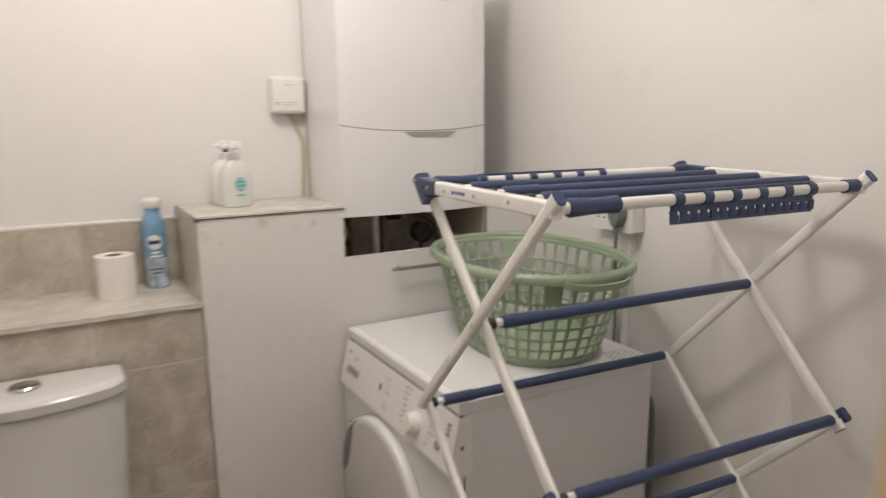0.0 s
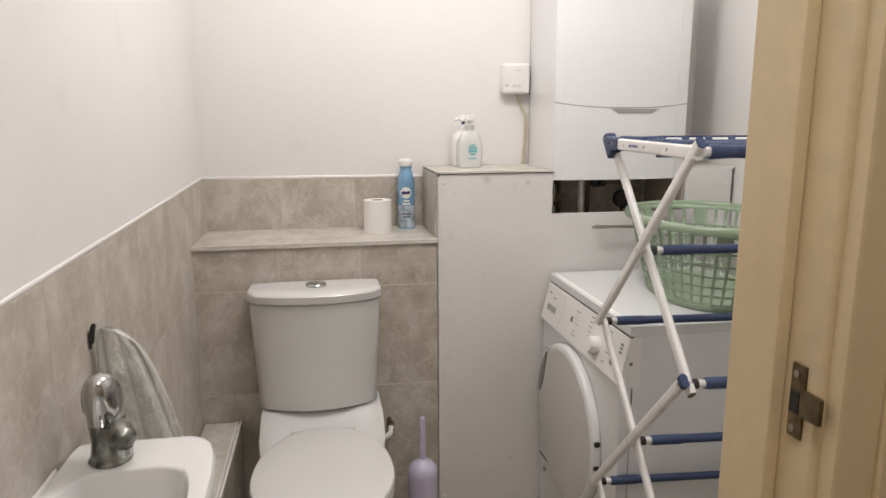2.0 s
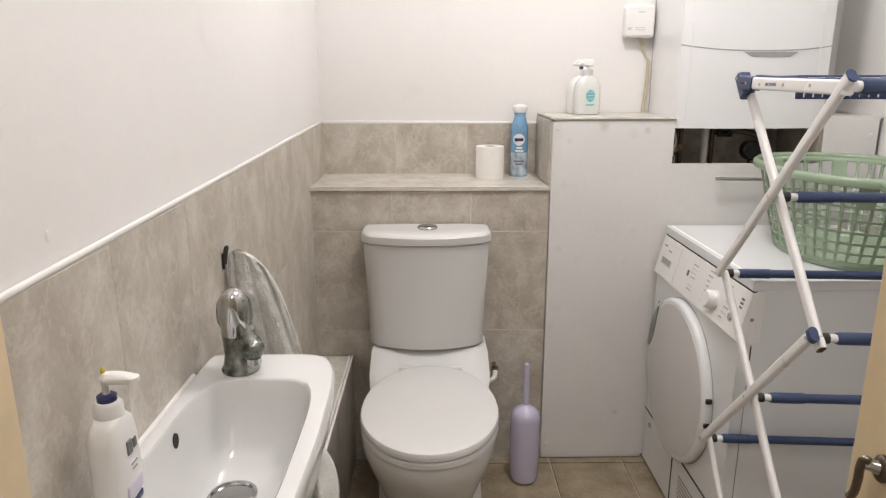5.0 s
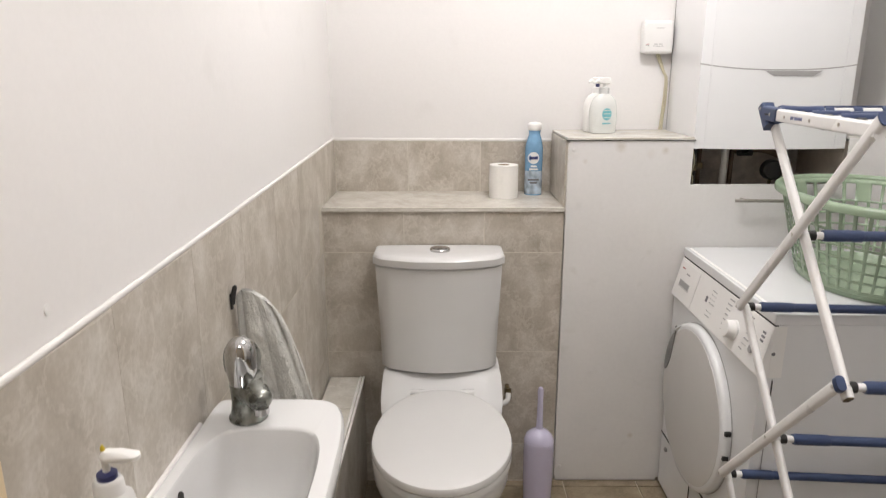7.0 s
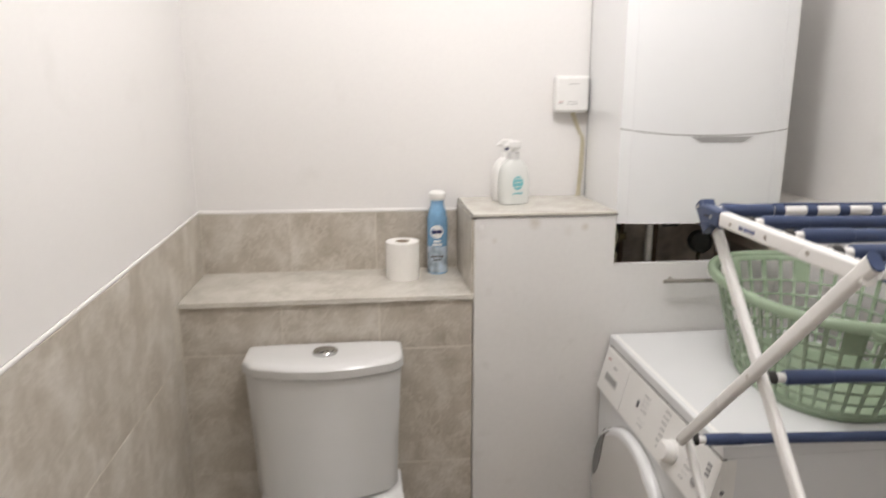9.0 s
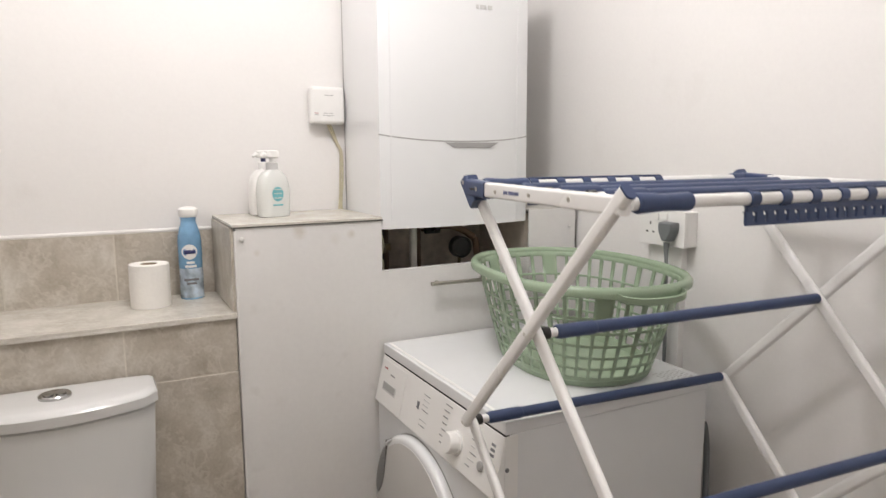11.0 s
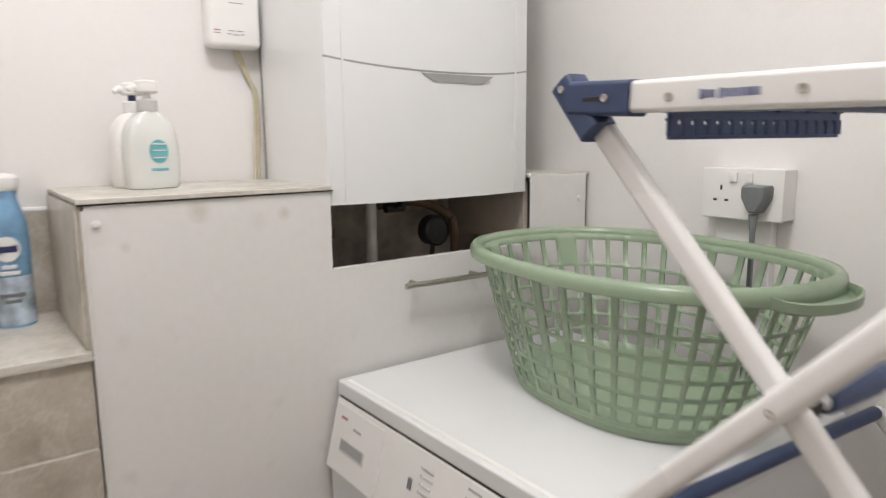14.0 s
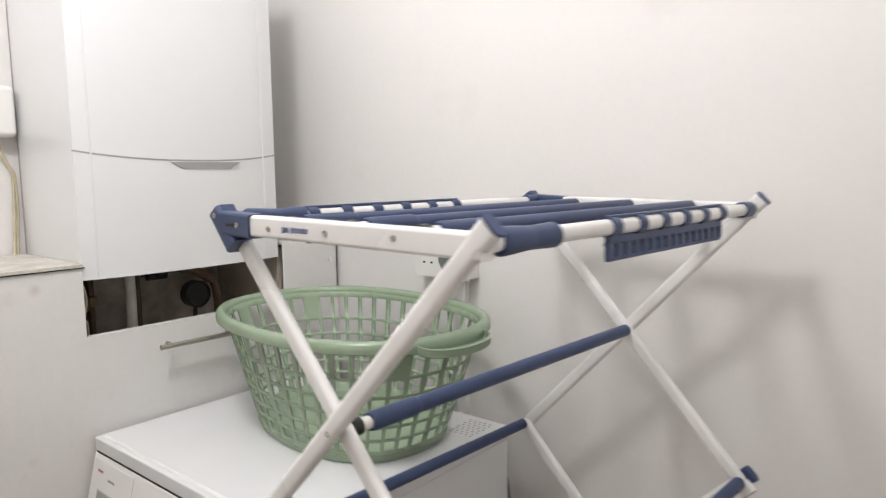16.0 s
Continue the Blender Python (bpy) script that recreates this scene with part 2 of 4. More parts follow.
def lathe(at, profile, seg=32, bm=None, squash=(1, 1)):
    """Turned about the upright axis through at; profile rows of radius, height."""
    x, y, z = at
    loops = [[(x + squash[0] * max(r, 1e-4) * math.cos(2 * math.pi * i / seg), y + squash[1] * max(r, 1e-4) * math.sin(2 * math.pi * i / seg), z + h)
              for i in range(seg)] for r, h in profile]
    return rings(loops, bm=bm)


def tube(points, r, seg=12, bm=None, flat=1.0, up=None, cap=True, wrap=False):
    """A bar along points; flat squeezes it across, against the direction up."""
    pts = [Vector(p) for p in points]
    loops = []
    for i, p in enumerate(pts):
        a, b = (pts[(i + 1) % len(pts)], pts[i - 1]) if wrap else (pts[min(i + 1, len(pts) - 1)], pts[max(i - 1, 0)])
        d = (a - b).normalized()
        ref = Vector(up) if up else (Vector((0, 0, 1)) if abs(d.z) < 0.9 else Vector((0, 1, 0)))
        u = (ref - d * ref.dot(d)).normalized()
        w = d.cross(u)
        rad = r[i] if isinstance(r, (list, tuple)) else r
        loops.append([p + rad * (math.cos(2 * math.pi * k / seg) * u + flat * math.sin(2 * math.pi * k / seg) * w) for k in range(seg)])
    return rings(loops, cap=cap, bm=bm, wrap=wrap)


def bar(p, q, half_u, half_w, up, bevel=0.004, bm=None):
    """A flat bar with rounded corners from p to q; half_u along up, half_w across."""
    p, q = Vector(p), Vector(q)
    d = (q - p).normalized()
    u = (Vector(up) - d * Vector(up).dot(d)).normalized()
    w = d.cross(u)
    loop = []
    for su, sw, start in ((1, 1, 0), (-1, 1, 90), (-1, -1, 180), (1, -1, 270)):
        for k in range(4):
            a = radians(start + 30 * k)
            loop.append(u * (su * (half_u - bevel) + bevel * math.cos(a)) + w * (sw * (half_w - bevel) + bevel * math.sin(a)))
    return rings([[p + v for v in loop], [q + v for v in loop]], bm=bm)


def spline(points, n=8):
    """Points along a smooth line through points."""
    pts = [Vector(p) for p in points]
    out = []
    for i in range(len(pts) - 1):
        a, b, c, d = pts[max(i - 1, 0)], pts[i], pts[i + 1], pts[min(i + 2, len(pts) - 1)]
        for k in range(n):
            t = k / n
            out.append(0.5 * (2 * b + (c - a) * t + (2 * a - 5 * b + 4 * c - d) * t * t + (3 * b - a - 3 * c + d) * t ** 3))
    return out + [pts[-1]]


def plate(outline, axis, lo, hi, bm=None):
    """A flat outline pushed from lo to hi along an axis (0, 1 or 2)."""
    def at(p, h):
        q = list(p)
        q.insert(axis, h)
        return tuple(q)
    return rings([[at(p, lo) for p in outline], [at(p, hi) for p in outline]], bm=bm)


def structure(name, bm, mat, label, category, smooth=False):
    return tagged(part(name, bm, mat, None, "", smooth), label, category, "", "structure")


# ---- the plan ----
XL, XR, YB, YD, YH, H = -0.362, 1.42, 2.295, 0.437, 0.347, 2.42
YF, LEDGE, BOX_X, BOX_Z = 2.0, 0.952, 0.40, 1.165
NOTCH_L, NOTCH_R, NOTCH_Z = 0.776, 1.238, 1.023
JL, JR, DOOR_H = -0.331, 0.409, 2.02

structure("floor", box((-1.0, -1.1, -0.10), (XR + 0.1, YB + 0.1, -0.006)), FLOOR_GROUT, "beige grouted floor bed under stone-look tiles", "floor")
structure("ceiling", box((-1.0, -1.1, H), (XR + 0.1, YB + 0.1, H + 0.08)), CEIL, "plain white painted ceiling", "ceiling")
wall_left = structure("wall_left", box((XL - 0.10, YH, -0.006), (XL, YB + 0.1, H)), PAINT, "white painted wall, tiled to chest height in grey stone", "wall")
wall_back = structure("wall_back", box((XL, YB, -0.006), (XR, YB + 0.1, H)), PAINT, "white painted wall behind the boiler and ledge", "wall")
structure("wall_right", box((XR, YH, -0.006), (XR + 0.1, YB + 0.1, H)), PAINT, "plain white painted wall with faint scuffs", "wall")
bm = box((XL - 0.10, YH, -0.006), (JL - 0.03, YD, H))
box((JR + 0.03, YH, -0.006), (XR, YD, H), bm=bm)
box((JL - 0.03, YH, DOOR_H + 0.03), (JR + 0.03, YD, H), bm=bm)
structure("wall_door", bm, PAINT, "white painted partition wall with the doorway", "wall")
bm = box((-1.0, -1.1, -0.006), (-0.9, YH, H))
box((1.3, -1.1, -0.006), (XR, YH, H), bm=bm)
box((-0.9, -1.1, -0.006), (1.3, -1.0, H), bm=bm)
box((-0.9, YH, -0.006), (XL - 0.1, YH + 0.1, H), bm=bm)
structure("wall_hall", bm, HALL, "unseen plain beige walls added to close the hall outside the doorway", "wall")


# door frame: lining with a rebate, stops, architrave, strike plate
def door_frame():
    f = thing("door_frame", (0.04, 0.39, 0), "cream gloss-painted wooden door frame with rebate", "door frame", kind="structure")
    for x0, x1, sx, ax in ((JL - 0.03, JL, JL + 0.013, JL - 0.062), (JR, JR + 0.03, JR - 0.013, JR + 0.062)):
        part("jamb", box((x0, YH - 0.004, 0), (x1, YD + 0.003, DOOR_H), 0.005, 4), CREAM, f)
        part("door_stop", box((min(sx, x0 if sx < x0 else x1), 0.379, 0), (max(sx, x1 if sx > x1 else x0), YD + 0.002, DOOR_H - 0.013), 0.003), CREAM, f)
        edge = x1 if ax < x0 else x0
        lo, hi = min(ax, edge), max(ax, edge)
        inset = 0.006 if ax > edge else -0.006
        part("architrave", box((lo + max(inset, 0), YH - 0.019, 0), (hi + min(inset, 0), YH - 0.001, DOOR_H + 0.05), 0.005), CREAM, f)
        mid = edge + (0.040 if ax > edge else -0.040)
        part("architrave", box((min(mid, ax), YH - 0.026, 0), (max(mid, ax), YH - 0.0185, DOOR_H + 0.05), 0.003), CREAM, f)
    part("head", box((JL, YH - 0.004, DOOR_H), (JR, YD + 0.003, DOOR_H + 0.03), 0.003), CREAM, f)
    part("door_stop", box((JL, 0.379, DOOR_H - 0.013), (JR, YD + 0.002, DOOR_H), 0.003), CREAM, f)
    return f


door_frame()
sp = thing("strike_plate", (JR, 0.365, 1.11), "worn brass strike plate screwed into the jamb rebate", "strike plate")
part("plate", box((JR - 0.0025, 0.356, 1.080), (JR + 0.0005, 0.371, 1.140), 0.0008), BRASS, sp)
part("lip", box((JR - 0.0035, 0.337, 1.100), (JR + 0.0005, 0.3585, 1.122), 0.0012), BRASS, sp)
part("latch_hole", box((JR - 0.0034, 0.360, 1.100), (JR - 0.0022, 0.3695, 1.118)), GAP, sp)
for z in (1.087, 1.132):
    part("screw", rings([[(JR - 0.0022 - dx, 0.365 + r * math.cos(a), z + r * math.sin(a)) for a in [2 * math.pi * k / 10 for k in range(10)]] for r, dx in ((0.003, 0), (0.003, 0.0012), (0.001, 0.0016))]), STEEL, sp)

hk = thing("cabin_hook", (JR - 0.013, 0.397, 0.977), "dark bronze cabin hook with round rose on jamb", "door hook")
SX = JR - 0.013
bm = rings([[(SX + dx, 0.397 + r * math.cos(a), 0.977 + r * 1.25 * math.sin(a)) for a in [2 * math.pi * k / 20 for k in range(20)]]
            for dx, r in ((0.001, 0.0095), (-0.003, 0.0095), (-0.005, 0.008), (-0.006, 0.004))])
part("rose", bm, IRON, hk)
part("stem", tube([(SX - 0.004, 0.397, 0.978), (SX - 0.010, 0.400, 0.979), (SX - 0.015, 0.401, 0.979)], [0.0062, 0.005, 0.0045]), CHROME, hk, "stem in bright chrome for the light on it")
part("lever", tube(spline([(SX - 0.012, 0.398, 0.983), (SX - 0.0155, 0.400, 0.984), (SX - 0.017, 0.401, 0.976), (SX - 0.0165, 0.402, 0.963), (SX - 0.0175, 0.403, 0.951), (SX - 0.020, 0.405, 0.946)], 5), 0.0036), IRON, hk)

# ---- boxed-in pipework: ledge, tall box, panel with a notch ----
ledge = structure("ledge_boxing", box((XL, YF + 0.0022, -0.006), (BOX_X - 0.006, YB, LEDGE - 0.0110)), GROUT, "low tiled boxing behind the toilet with a shelf", "boxing")
bm = box((BOX_X - 0.0004, YF + 0.020, -0.006), (BOX_X + 0.012, YB, BOX_Z - 0.010))
structure("box_side", bm, BOARD, "board cheek of the tall boxing", "boxing")
# front panel with the notch under the boiler
out = [(BOX_X + 0.004, 0.012), (XR - 0.004, 0.012), (XR - 0.004, NOTCH_Z), (NOTCH_L, NOTCH_Z), (NOTCH_L, BOX_Z - 0.0078), (BOX_X + 0.004, BOX_Z - 0.0078)]
panel = structure("boxing_panel", plate(out, 1, YF, YF + 0.018), BOARD, "white painted boxing panel with a cut-out under the boiler", "panel")
structure("boxing_panel_end", box((NOTCH_R, YF - 0.004, NOTCH_Z - 0.09), (XR - 0.012, YF - 0.0005, BOX_Z), 0.001), BOARD, "white painted end piece of the boxing panel", "panel")
structure("boxing_cheek", box((NOTCH_R, YF + 0.018, NOTCH_Z), (NOTCH_R + 0.012, YB, BOX_Z - 0.012)), CHEEK, "unpainted inner cheek of the pipe opening", "boxing")
structure("baseboard", box((BOX_X + 0.004, YF + 0.001, 0.0), (0.75, YF + 0.016, 0.012), 0.002), BOARD, "thin white bead where panel meets floor", "sealant")
structure("pipe_space_back", box((NOTCH_L - 0.25, YB - 0.012, 0.6), (NOTCH_R + 0.1, YB - 0.002, BOX_Z - 0.02)), SOOT, "dark bare plaster inside the pipe opening", "wall")
structure("pipe_space_shelf", box((NOTCH_L - 0.3, YF + 0.02, NOTCH_Z - 0.22), (NOTCH_R + 0.01, YB - 0.013, NOTCH_Z - 0.2)), SOOT, "dark floor of the pipe opening", "boxing")
for x, z, nm in ((BOX_X + 0.018, BOX_Z - 0.034, 0), (BOX_X + 0.018, 0.055, 0), (NOTCH_R + 0.148, BOX_Z - 0.055, 1)):
    s = tagged(part("screw_cap", rings([[(x + r * math.cos(2 * math.pi * k / 14), YF - dy - 0.004 * nm, z + r * math.sin(2 * math.pi * k / 14)) for k in range(14)] for r, dy in ((0.006, -0.001), (0.0058, 0.003), (0.003, 0.0045))]), PLASTIC), "small white screw cap on the panel", "screw cap", "panel screw caps")

WP = (XL, 0.594, 1.128)
tagged(part("wall_plug", rings([[(WP[0] + dx, WP[1] + r * math.cos(a), WP[2] + r * 1.2 * math.sin(a)) for a in [2 * math.pi * k / 14 for k in range(14)]] for r, dx in ((0.005, -0.001), (0.005, 0.0008), (0.002, 0.0012))]), PLASTIC), "small filled screw hole in the white wall", "wall plug")

# ---- tiles ----
TILE_CACHE = {}


def tile(parent, name, mat, centre, size, normal, bevel=0.0006):
    """One tile of the given width, height and thickness; alike tiles share a mesh."""
    key = (mat.name, tuple(round(v, 4) for v in size), normal)
    if key not in TILE_CACHE:
        w, h, t = size
        half = {"x": (t / 2, w / 2, h / 2), "y": (w / 2, t / 2, h / 2), "z": (w / 2, h / 2, t / 2)}[normal]
        b = box([-v for v in half], half, bevel, 1)
        me = bpy.data.meshes.new(name)
        b.to_mesh(me)
        b.free()
        me.materials.append(mat)
        TILE_CACHE[key] = me
    ob = new(name, TILE_CACHE[key])
    ob.parent = parent
    ob.location = centre
    return ob


def tile_wall(parent, name, mat, normal, level, us, vs, thick=0.007, gap=0.0022, side_gap=None):
    """Tiles between the joint lines us and vs, centred in depth at level."""
    if normal != "z":
        thick, gap = 0.0055, 0.0032
    for u0, u1 in zip(us, us[1:]):
        for v0, v1 in zip(vs, vs[1:]):
            u, v = (u0 + u1) / 2, (v0 + v1) / 2
            c = {"x": (level, u, v), "y": (u, level, v), "z": (u, v, level)}[normal]
            tile(parent, name, mat, c, (u1 - u0 - (side_gap or gap), v1 - v0 - gap, thick), normal)

def trim_z(y):
    return 1.088 + (y - 0.44) * 0.0251


bed = structure("wall_tile_bed", plate([(YD, 0.0), (YF, 0.0), (YF, LEDGE), (YB, LEDGE), (YB, trim_z(YB)), (YD, trim_z(YD))], 0, XL, XL + 0.0078), GROUT, "grey stone-look wall tiling with pale grout", "wall tiles")
JY = [YD, 0.45, 0.70, 0.95, 1.20, 1.45, 1.70, 1.95]
tile_wall(bed, "tile", WALL_TILE, "x", XL + 0.0055, JY[1:], [0.0, 0.14, 0.475, 0.81], side_gap=0.0007)
for y0, y1 in zip(JY[1:] + [2.15], JY[2:] + [2.15, YB]):
    lowz = 0.81 if y1 < 2.1 else LEDGE
    tile_wall(bed, "tile", WALL_TILE, "x", XL + 0.0055, [y0, y1], [lowz, trim_z((y0 + y1) / 2)], side_gap=0.0007)
tile_wall(bed, "tile", WALL_TILE, "x", XL + 0.0055, [1.95, YF], [0.0, 0.14, 0.475, 0.81])
trim = tube([(XL + 0.006, YD, trim_z(YD) + 0.003), (XL + 0.006, 1.2, trim_z(1.2) + 0.003), (XL + 0.006, YB, trim_z(YB) + 0.003)], 0.0046, 12, flat=0.75)
structure("trim", trim, BEAD, "white bead along the top of the wall tiles", "trim", True)
# ledge front, shelf, splashback and box
XS = [XL + 0.009, -0.10, 0.15, BOX_X - 0.002]
tile_wall(ledge, "tile", WALL_TILE, "y", YF + 0.0045, XS, [0.0, 0.14, 0.475, 0.81, LEDGE - 0.0106])
shelf = structure("ledge_shelf", box((XL + 0.006, YF - 0.0052, LEDGE - 0.0108), (BOX_X - 0.001, YB - 0.008, LEDGE - 0.0042), 0.001), LEDGE_TILE, "pale tiled shelf behind the toilet", "shelf")
tile_wall(shelf, "tile", LEDGE_TILE, "z", LEDGE - 0.001, [XS[0], XS[-1]], [YF - 0.006, YB - 0.006], side_gap=0.0007)
splash = structure("ledge_splashback", box((XL + 0.008, YB - 0.0078, LEDGE), (BOX_X - 0.008, YB, trim_z(YB) - 0.003)), GROUT, "row of grey stone tiles above the ledge", "wall tiles")
tile_wall(splash, "tile", WALL_TILE, "y", YB - 0.0055, XS, [LEDGE + 0.002, trim_z(YB) - 0.003])
structure("splash_trim", tube([(XL + 0.008, YB - 0.004, trim_z(YB)), (BOX_X - 0.01, YB - 0.004, trim_z(YB) - 0.003)], 0.006, 8), BEAD, "thin white sealant line above the tiles", "trim", True)
cheek = structure("box_cheek_bed", box((BOX_X - 0.004, YF + 0.004, LEDGE + 0.002), (BOX_X - 0.0005, YB - 0.008, BOX_Z - 0.006)), GROUT, "tiled cheek of the tall boxing", "wall tiles")
tile_wall(cheek, "tile", WALL_TILE, "x", BOX_X - 0.0055, [YF + 0.001, YB - 0.010], [LEDGE + 0.003, BOX_Z - 0.006])
top = structure("box_top_bed", plate([(BOX_X - 0.004, YF - 0.002), (NOTCH_L + 0.004, YF - 0.002), (NOTCH_L + 0.004, YF + 0.012), (0.772, YF + 0.014), (0.772, YB), (BOX_X - 0.004, YB)], 2, BOX_Z - 0.0076, BOX_Z - 0.005), GAP, "thin joint under the tiled box top, its shadow line painted dark", "boxing")
tile_wall(top, "tile", LEDGE_TILE, "z", BOX_Z - 0.0015, [BOX_X - 0.006, 0.777], [YF - 0.006, YB - 0.002])
structure("box_end_top", box((NOTCH_R, YF - 0.003, BOX_Z - 0.004), (XR - 0.002, YB, BOX_Z + 0.003), 0.001), PIPE, "rough unfinished top of the boxing end", "boxing")
structure("panel_edge", box((BOX_X - 0.001, YF - 0.0035, 0.02), (BOX_X + 0.0035, YF + 0.003, BOX_Z - 0.014), 0.001), BEAD, "thin pale edge strip on the panel", "trim")
# low pipe boxing along the tiled wall
low = structure("low_pipe_boxing", box((XL + 0.010, 0.45, 0.0), (-0.240, YF - 0.001, 0.380), 0.001), WALL_TILE, "low boxing along the tiled wall, tiled on top, side darkened as shade", "boxing")
tile_wall(low, "tile", LEDGE_TILE, "z", 0.3835, [XL + 0.012, -0.252], [0.46, 0.79, 1.12, 1.45, 1.78, YF - 0.003])
for x in (-0.250, -0.240):
    structure("boxing_edge", tube([(x, 0.46, 0.387), (x, YF - 0.004, 0.387)], 0.0042, 8), BEAD, "cream plastic tile edge strip", "trim", True)

# floor
floor_ob = bpy.data.objects["floor"]
FX = [XL + 0.006, -0.07, 0.18, 0.43, 0.68, 0.93, 1.18, XR - 0.004]
FY = [YD - 0.09, 0.50, 0.83, 1.16, 1.49, 1.82 + 0.145, YF]
tile_wall(floor_ob, "tile", FLOOR_TILE, "z", -0.004, FX, FY, 0.008, 0.005)
tile_wall(floor_ob, "tile", FLOOR_TILE, "z", -0.004, [-0.9, -0.57, -0.24, 0.09, 0.42, 0.75, 1.08, 1.30], [-1.0, -0.65, -0.32, 0.01, YD - 0.09], 0.008, 0.005)


# ---- boiler, its controls and the pipes under it ----
def boiler():
    x0, x1, z0, zs, z1, yb = 0.777, 1.232, 1.133, 1.362, 1.87, YB - 0.001
    b = thing("boiler", (1.0, 2.15, z0), "white wall-hung gas boiler with a curved front", "boiler")

    def front(x):
        t = (x - (x0 + x1) / 2) / ((x1 - x0) / 2)
        return 2.006 - 0.022 * (1 - abs(t) ** 2.6)

    def seam(x):
        t = (x - x0) / (x1 - x0)
        return zs + 0.016 * (2 * abs(t - 0.52)) ** 2.4

    xs = [x0 + (x1 - x0) * k / 28 for k in range(29)]
    part("body", box((x0 + 0.001, 2.012, z0 + 0.004), (x1 - 0.001, 2.277, z1), 0.004), CASE, b)
    part("wall_frame", box((x0 + 0.005, 2.276, z0 + 0.012), (x1 - 0.005, yb, 1.82)), GRIP, b, "dark grey inset painting the shade of the gap behind the case")
    part("wall_frame", box((x0 + 0.001, 2.276, 1.815), (x1 - 0.001, yb, z1), 0.002), CASE, b)

    def sheet(lo, hi):
        fr, bk = [], []
        for x in xs:
            for store, y in ((fr, front(x)), (bk, 2.0125)):
                store.append(((x, y, lo(x)), (x, y, hi(x))))
        loops = [[f[0], f[1], g[1], g[0]] for f, g in zip(fr, bk)]
        return rings(loops)

    low = sheet(lambda x: z0, lambda x: seam(x) - 0.0016)
    part("lower_front", low, CASE, b)
    part("upper_front", sheet(lambda x: seam(x) + 0.0016, lambda x: z1), CASE, b)
    part("seam", sheet(lambda x: seam(x) - 0.002, lambda x: seam(x) + 0.002), GRIP, b)
    bpy.data.objects[b.children[-1].name].location.y = 0.002
    c = 1.04
    yy = front(c) - 0.0016
    outline = [(c - 0.083, seam(c) - 0.003), (c + 0.083, seam(c) - 0.003), (c + 0.056, seam(c) - 0.018), (c - 0.056, seam(c) - 0.018)]
    part("grip_recess", plate(outline, 1, yy, yy + 0.002), GRIP, b, "recessed finger grip, its shade painted as a grey plate")
    for k, w in enumerate((0.008, 0.011, 0.006, 0.012)):
        part("print", box((1.052 + 0.0125 * k, front(1.05) - 0.0012, 1.712), (1.052 + 0.0125 * k + w, front(1.07) + 0.001, 1.722)), SHADE, b)
    for sx in (x0 + 0.028, x1 - 0.04):
        part("crease", box((sx, front(sx) - 0.0012, z0 + 0.006), (sx + 0.0035, front(sx) + 0.001, z1)), CASE, b)
    return b


boiler()


def pipes():
    zt, zb = 1.14, NOTCH_Z - 0.2
    rows = [("copper_pipe", 0.835, 2.16, 0.011, BLACK, "black lagged pipe under the boiler"),
            ("white_pipe", 0.912, 2.10, 0.011, PIPE, "grey-white plastic waste pipe"),
            ("copper_pipe", 0.87, 2.20, 0.0075, COPPER, "dull copper pipe in the opening"),
            ("copper_pipe", 0.985, 2.22, 0.0075, COPPER, "dull copper pipe in the opening")]
    for nm, x, y, r, mat, lab in rows:
        tagged(part(nm, tube([(x, y, zb), (x, y, zt)], r, 12), mat), lab, "pipe", "pipes under the boiler")
    for x in (0.835, 0.87):
        tagged(part("pipe_joint", lathe((x, 2.16 if x < 0.85 else 2.2, 1.045), [(0.010, 0), (0.016, 0.002), (0.016, 0.022), (0.010, 0.024)], 6), BRASS), "tarnished brass pipe nut", "pipe fitting")
    g = thing("pressure_gauge", (1.072, 2.10, 1.06), "round black pressure gauge hanging on a loop", "gauge")
    part("case", rings([[(1.072 + r * math.cos(a), 2.10 + dy, 1.054 + r * math.sin(a)) for a in [2 * math.pi * k / 24 for k in range(24)]] for r, dy in ((0.029, 0.03), (0.032, 0.027), (0.032, 0.0), (0.027, -0.004), (0.025, 0.001))]), BLACK, g)
    part("stem", tube([(1.072, 2.115, 1.046), (1.072, 2.12, 1.01), (1.075, 2.13, 0.83)], 0.005), BRASS, g)
    tagged(part("filling_hose", tube(spline([(0.985, 2.20, 1.105), (1.02, 2.18, 1.112), (1.07, 2.16, 1.110), (1.115, 2.14, 1.088), (1.138, 2.13, 1.045), (1.142, 2.13, 0.83)], 6), 0.0105), COPPER), "brown braided filling loop hose", "hose")
    tagged(part("service_valve", merge(tube([(0.97, 2.14, 1.105), (1.015, 2.14, 1.105)], 0.010), tube([(0.99, 2.14, 1.105), (0.99, 2.10, 1.118)], 0.006)), BLACK), "dark service valve under the boiler", "valve")
    tagged(part("grey_cable", tube(spline([(0.792, 2.06, 1.135), (0.800, 2.05, 1.09), (0.793, 2.05, 1.05), (0.803, 2.06, 1.02), (0.80, 2.08, 0.83)], 6), 0.003), CABLE), "thin beige cable hanging in the opening", "cable")


pipes()

h = thing("bar_handle", (1.0, 1.985, 0.98), "brushed steel bar handle on the panel", "handle")
part("bar", tube([(0.905, 1.968, 0.981), (1.108, 1.968, 0.979)], 0.0055, 14), STEEL, h)
for x in (0.935, 1.078):
    part("post", tube([(x, 1.966, 0.980), (x, YF + 0.001, 0.980)], 0.0042, 10), STEEL, h)

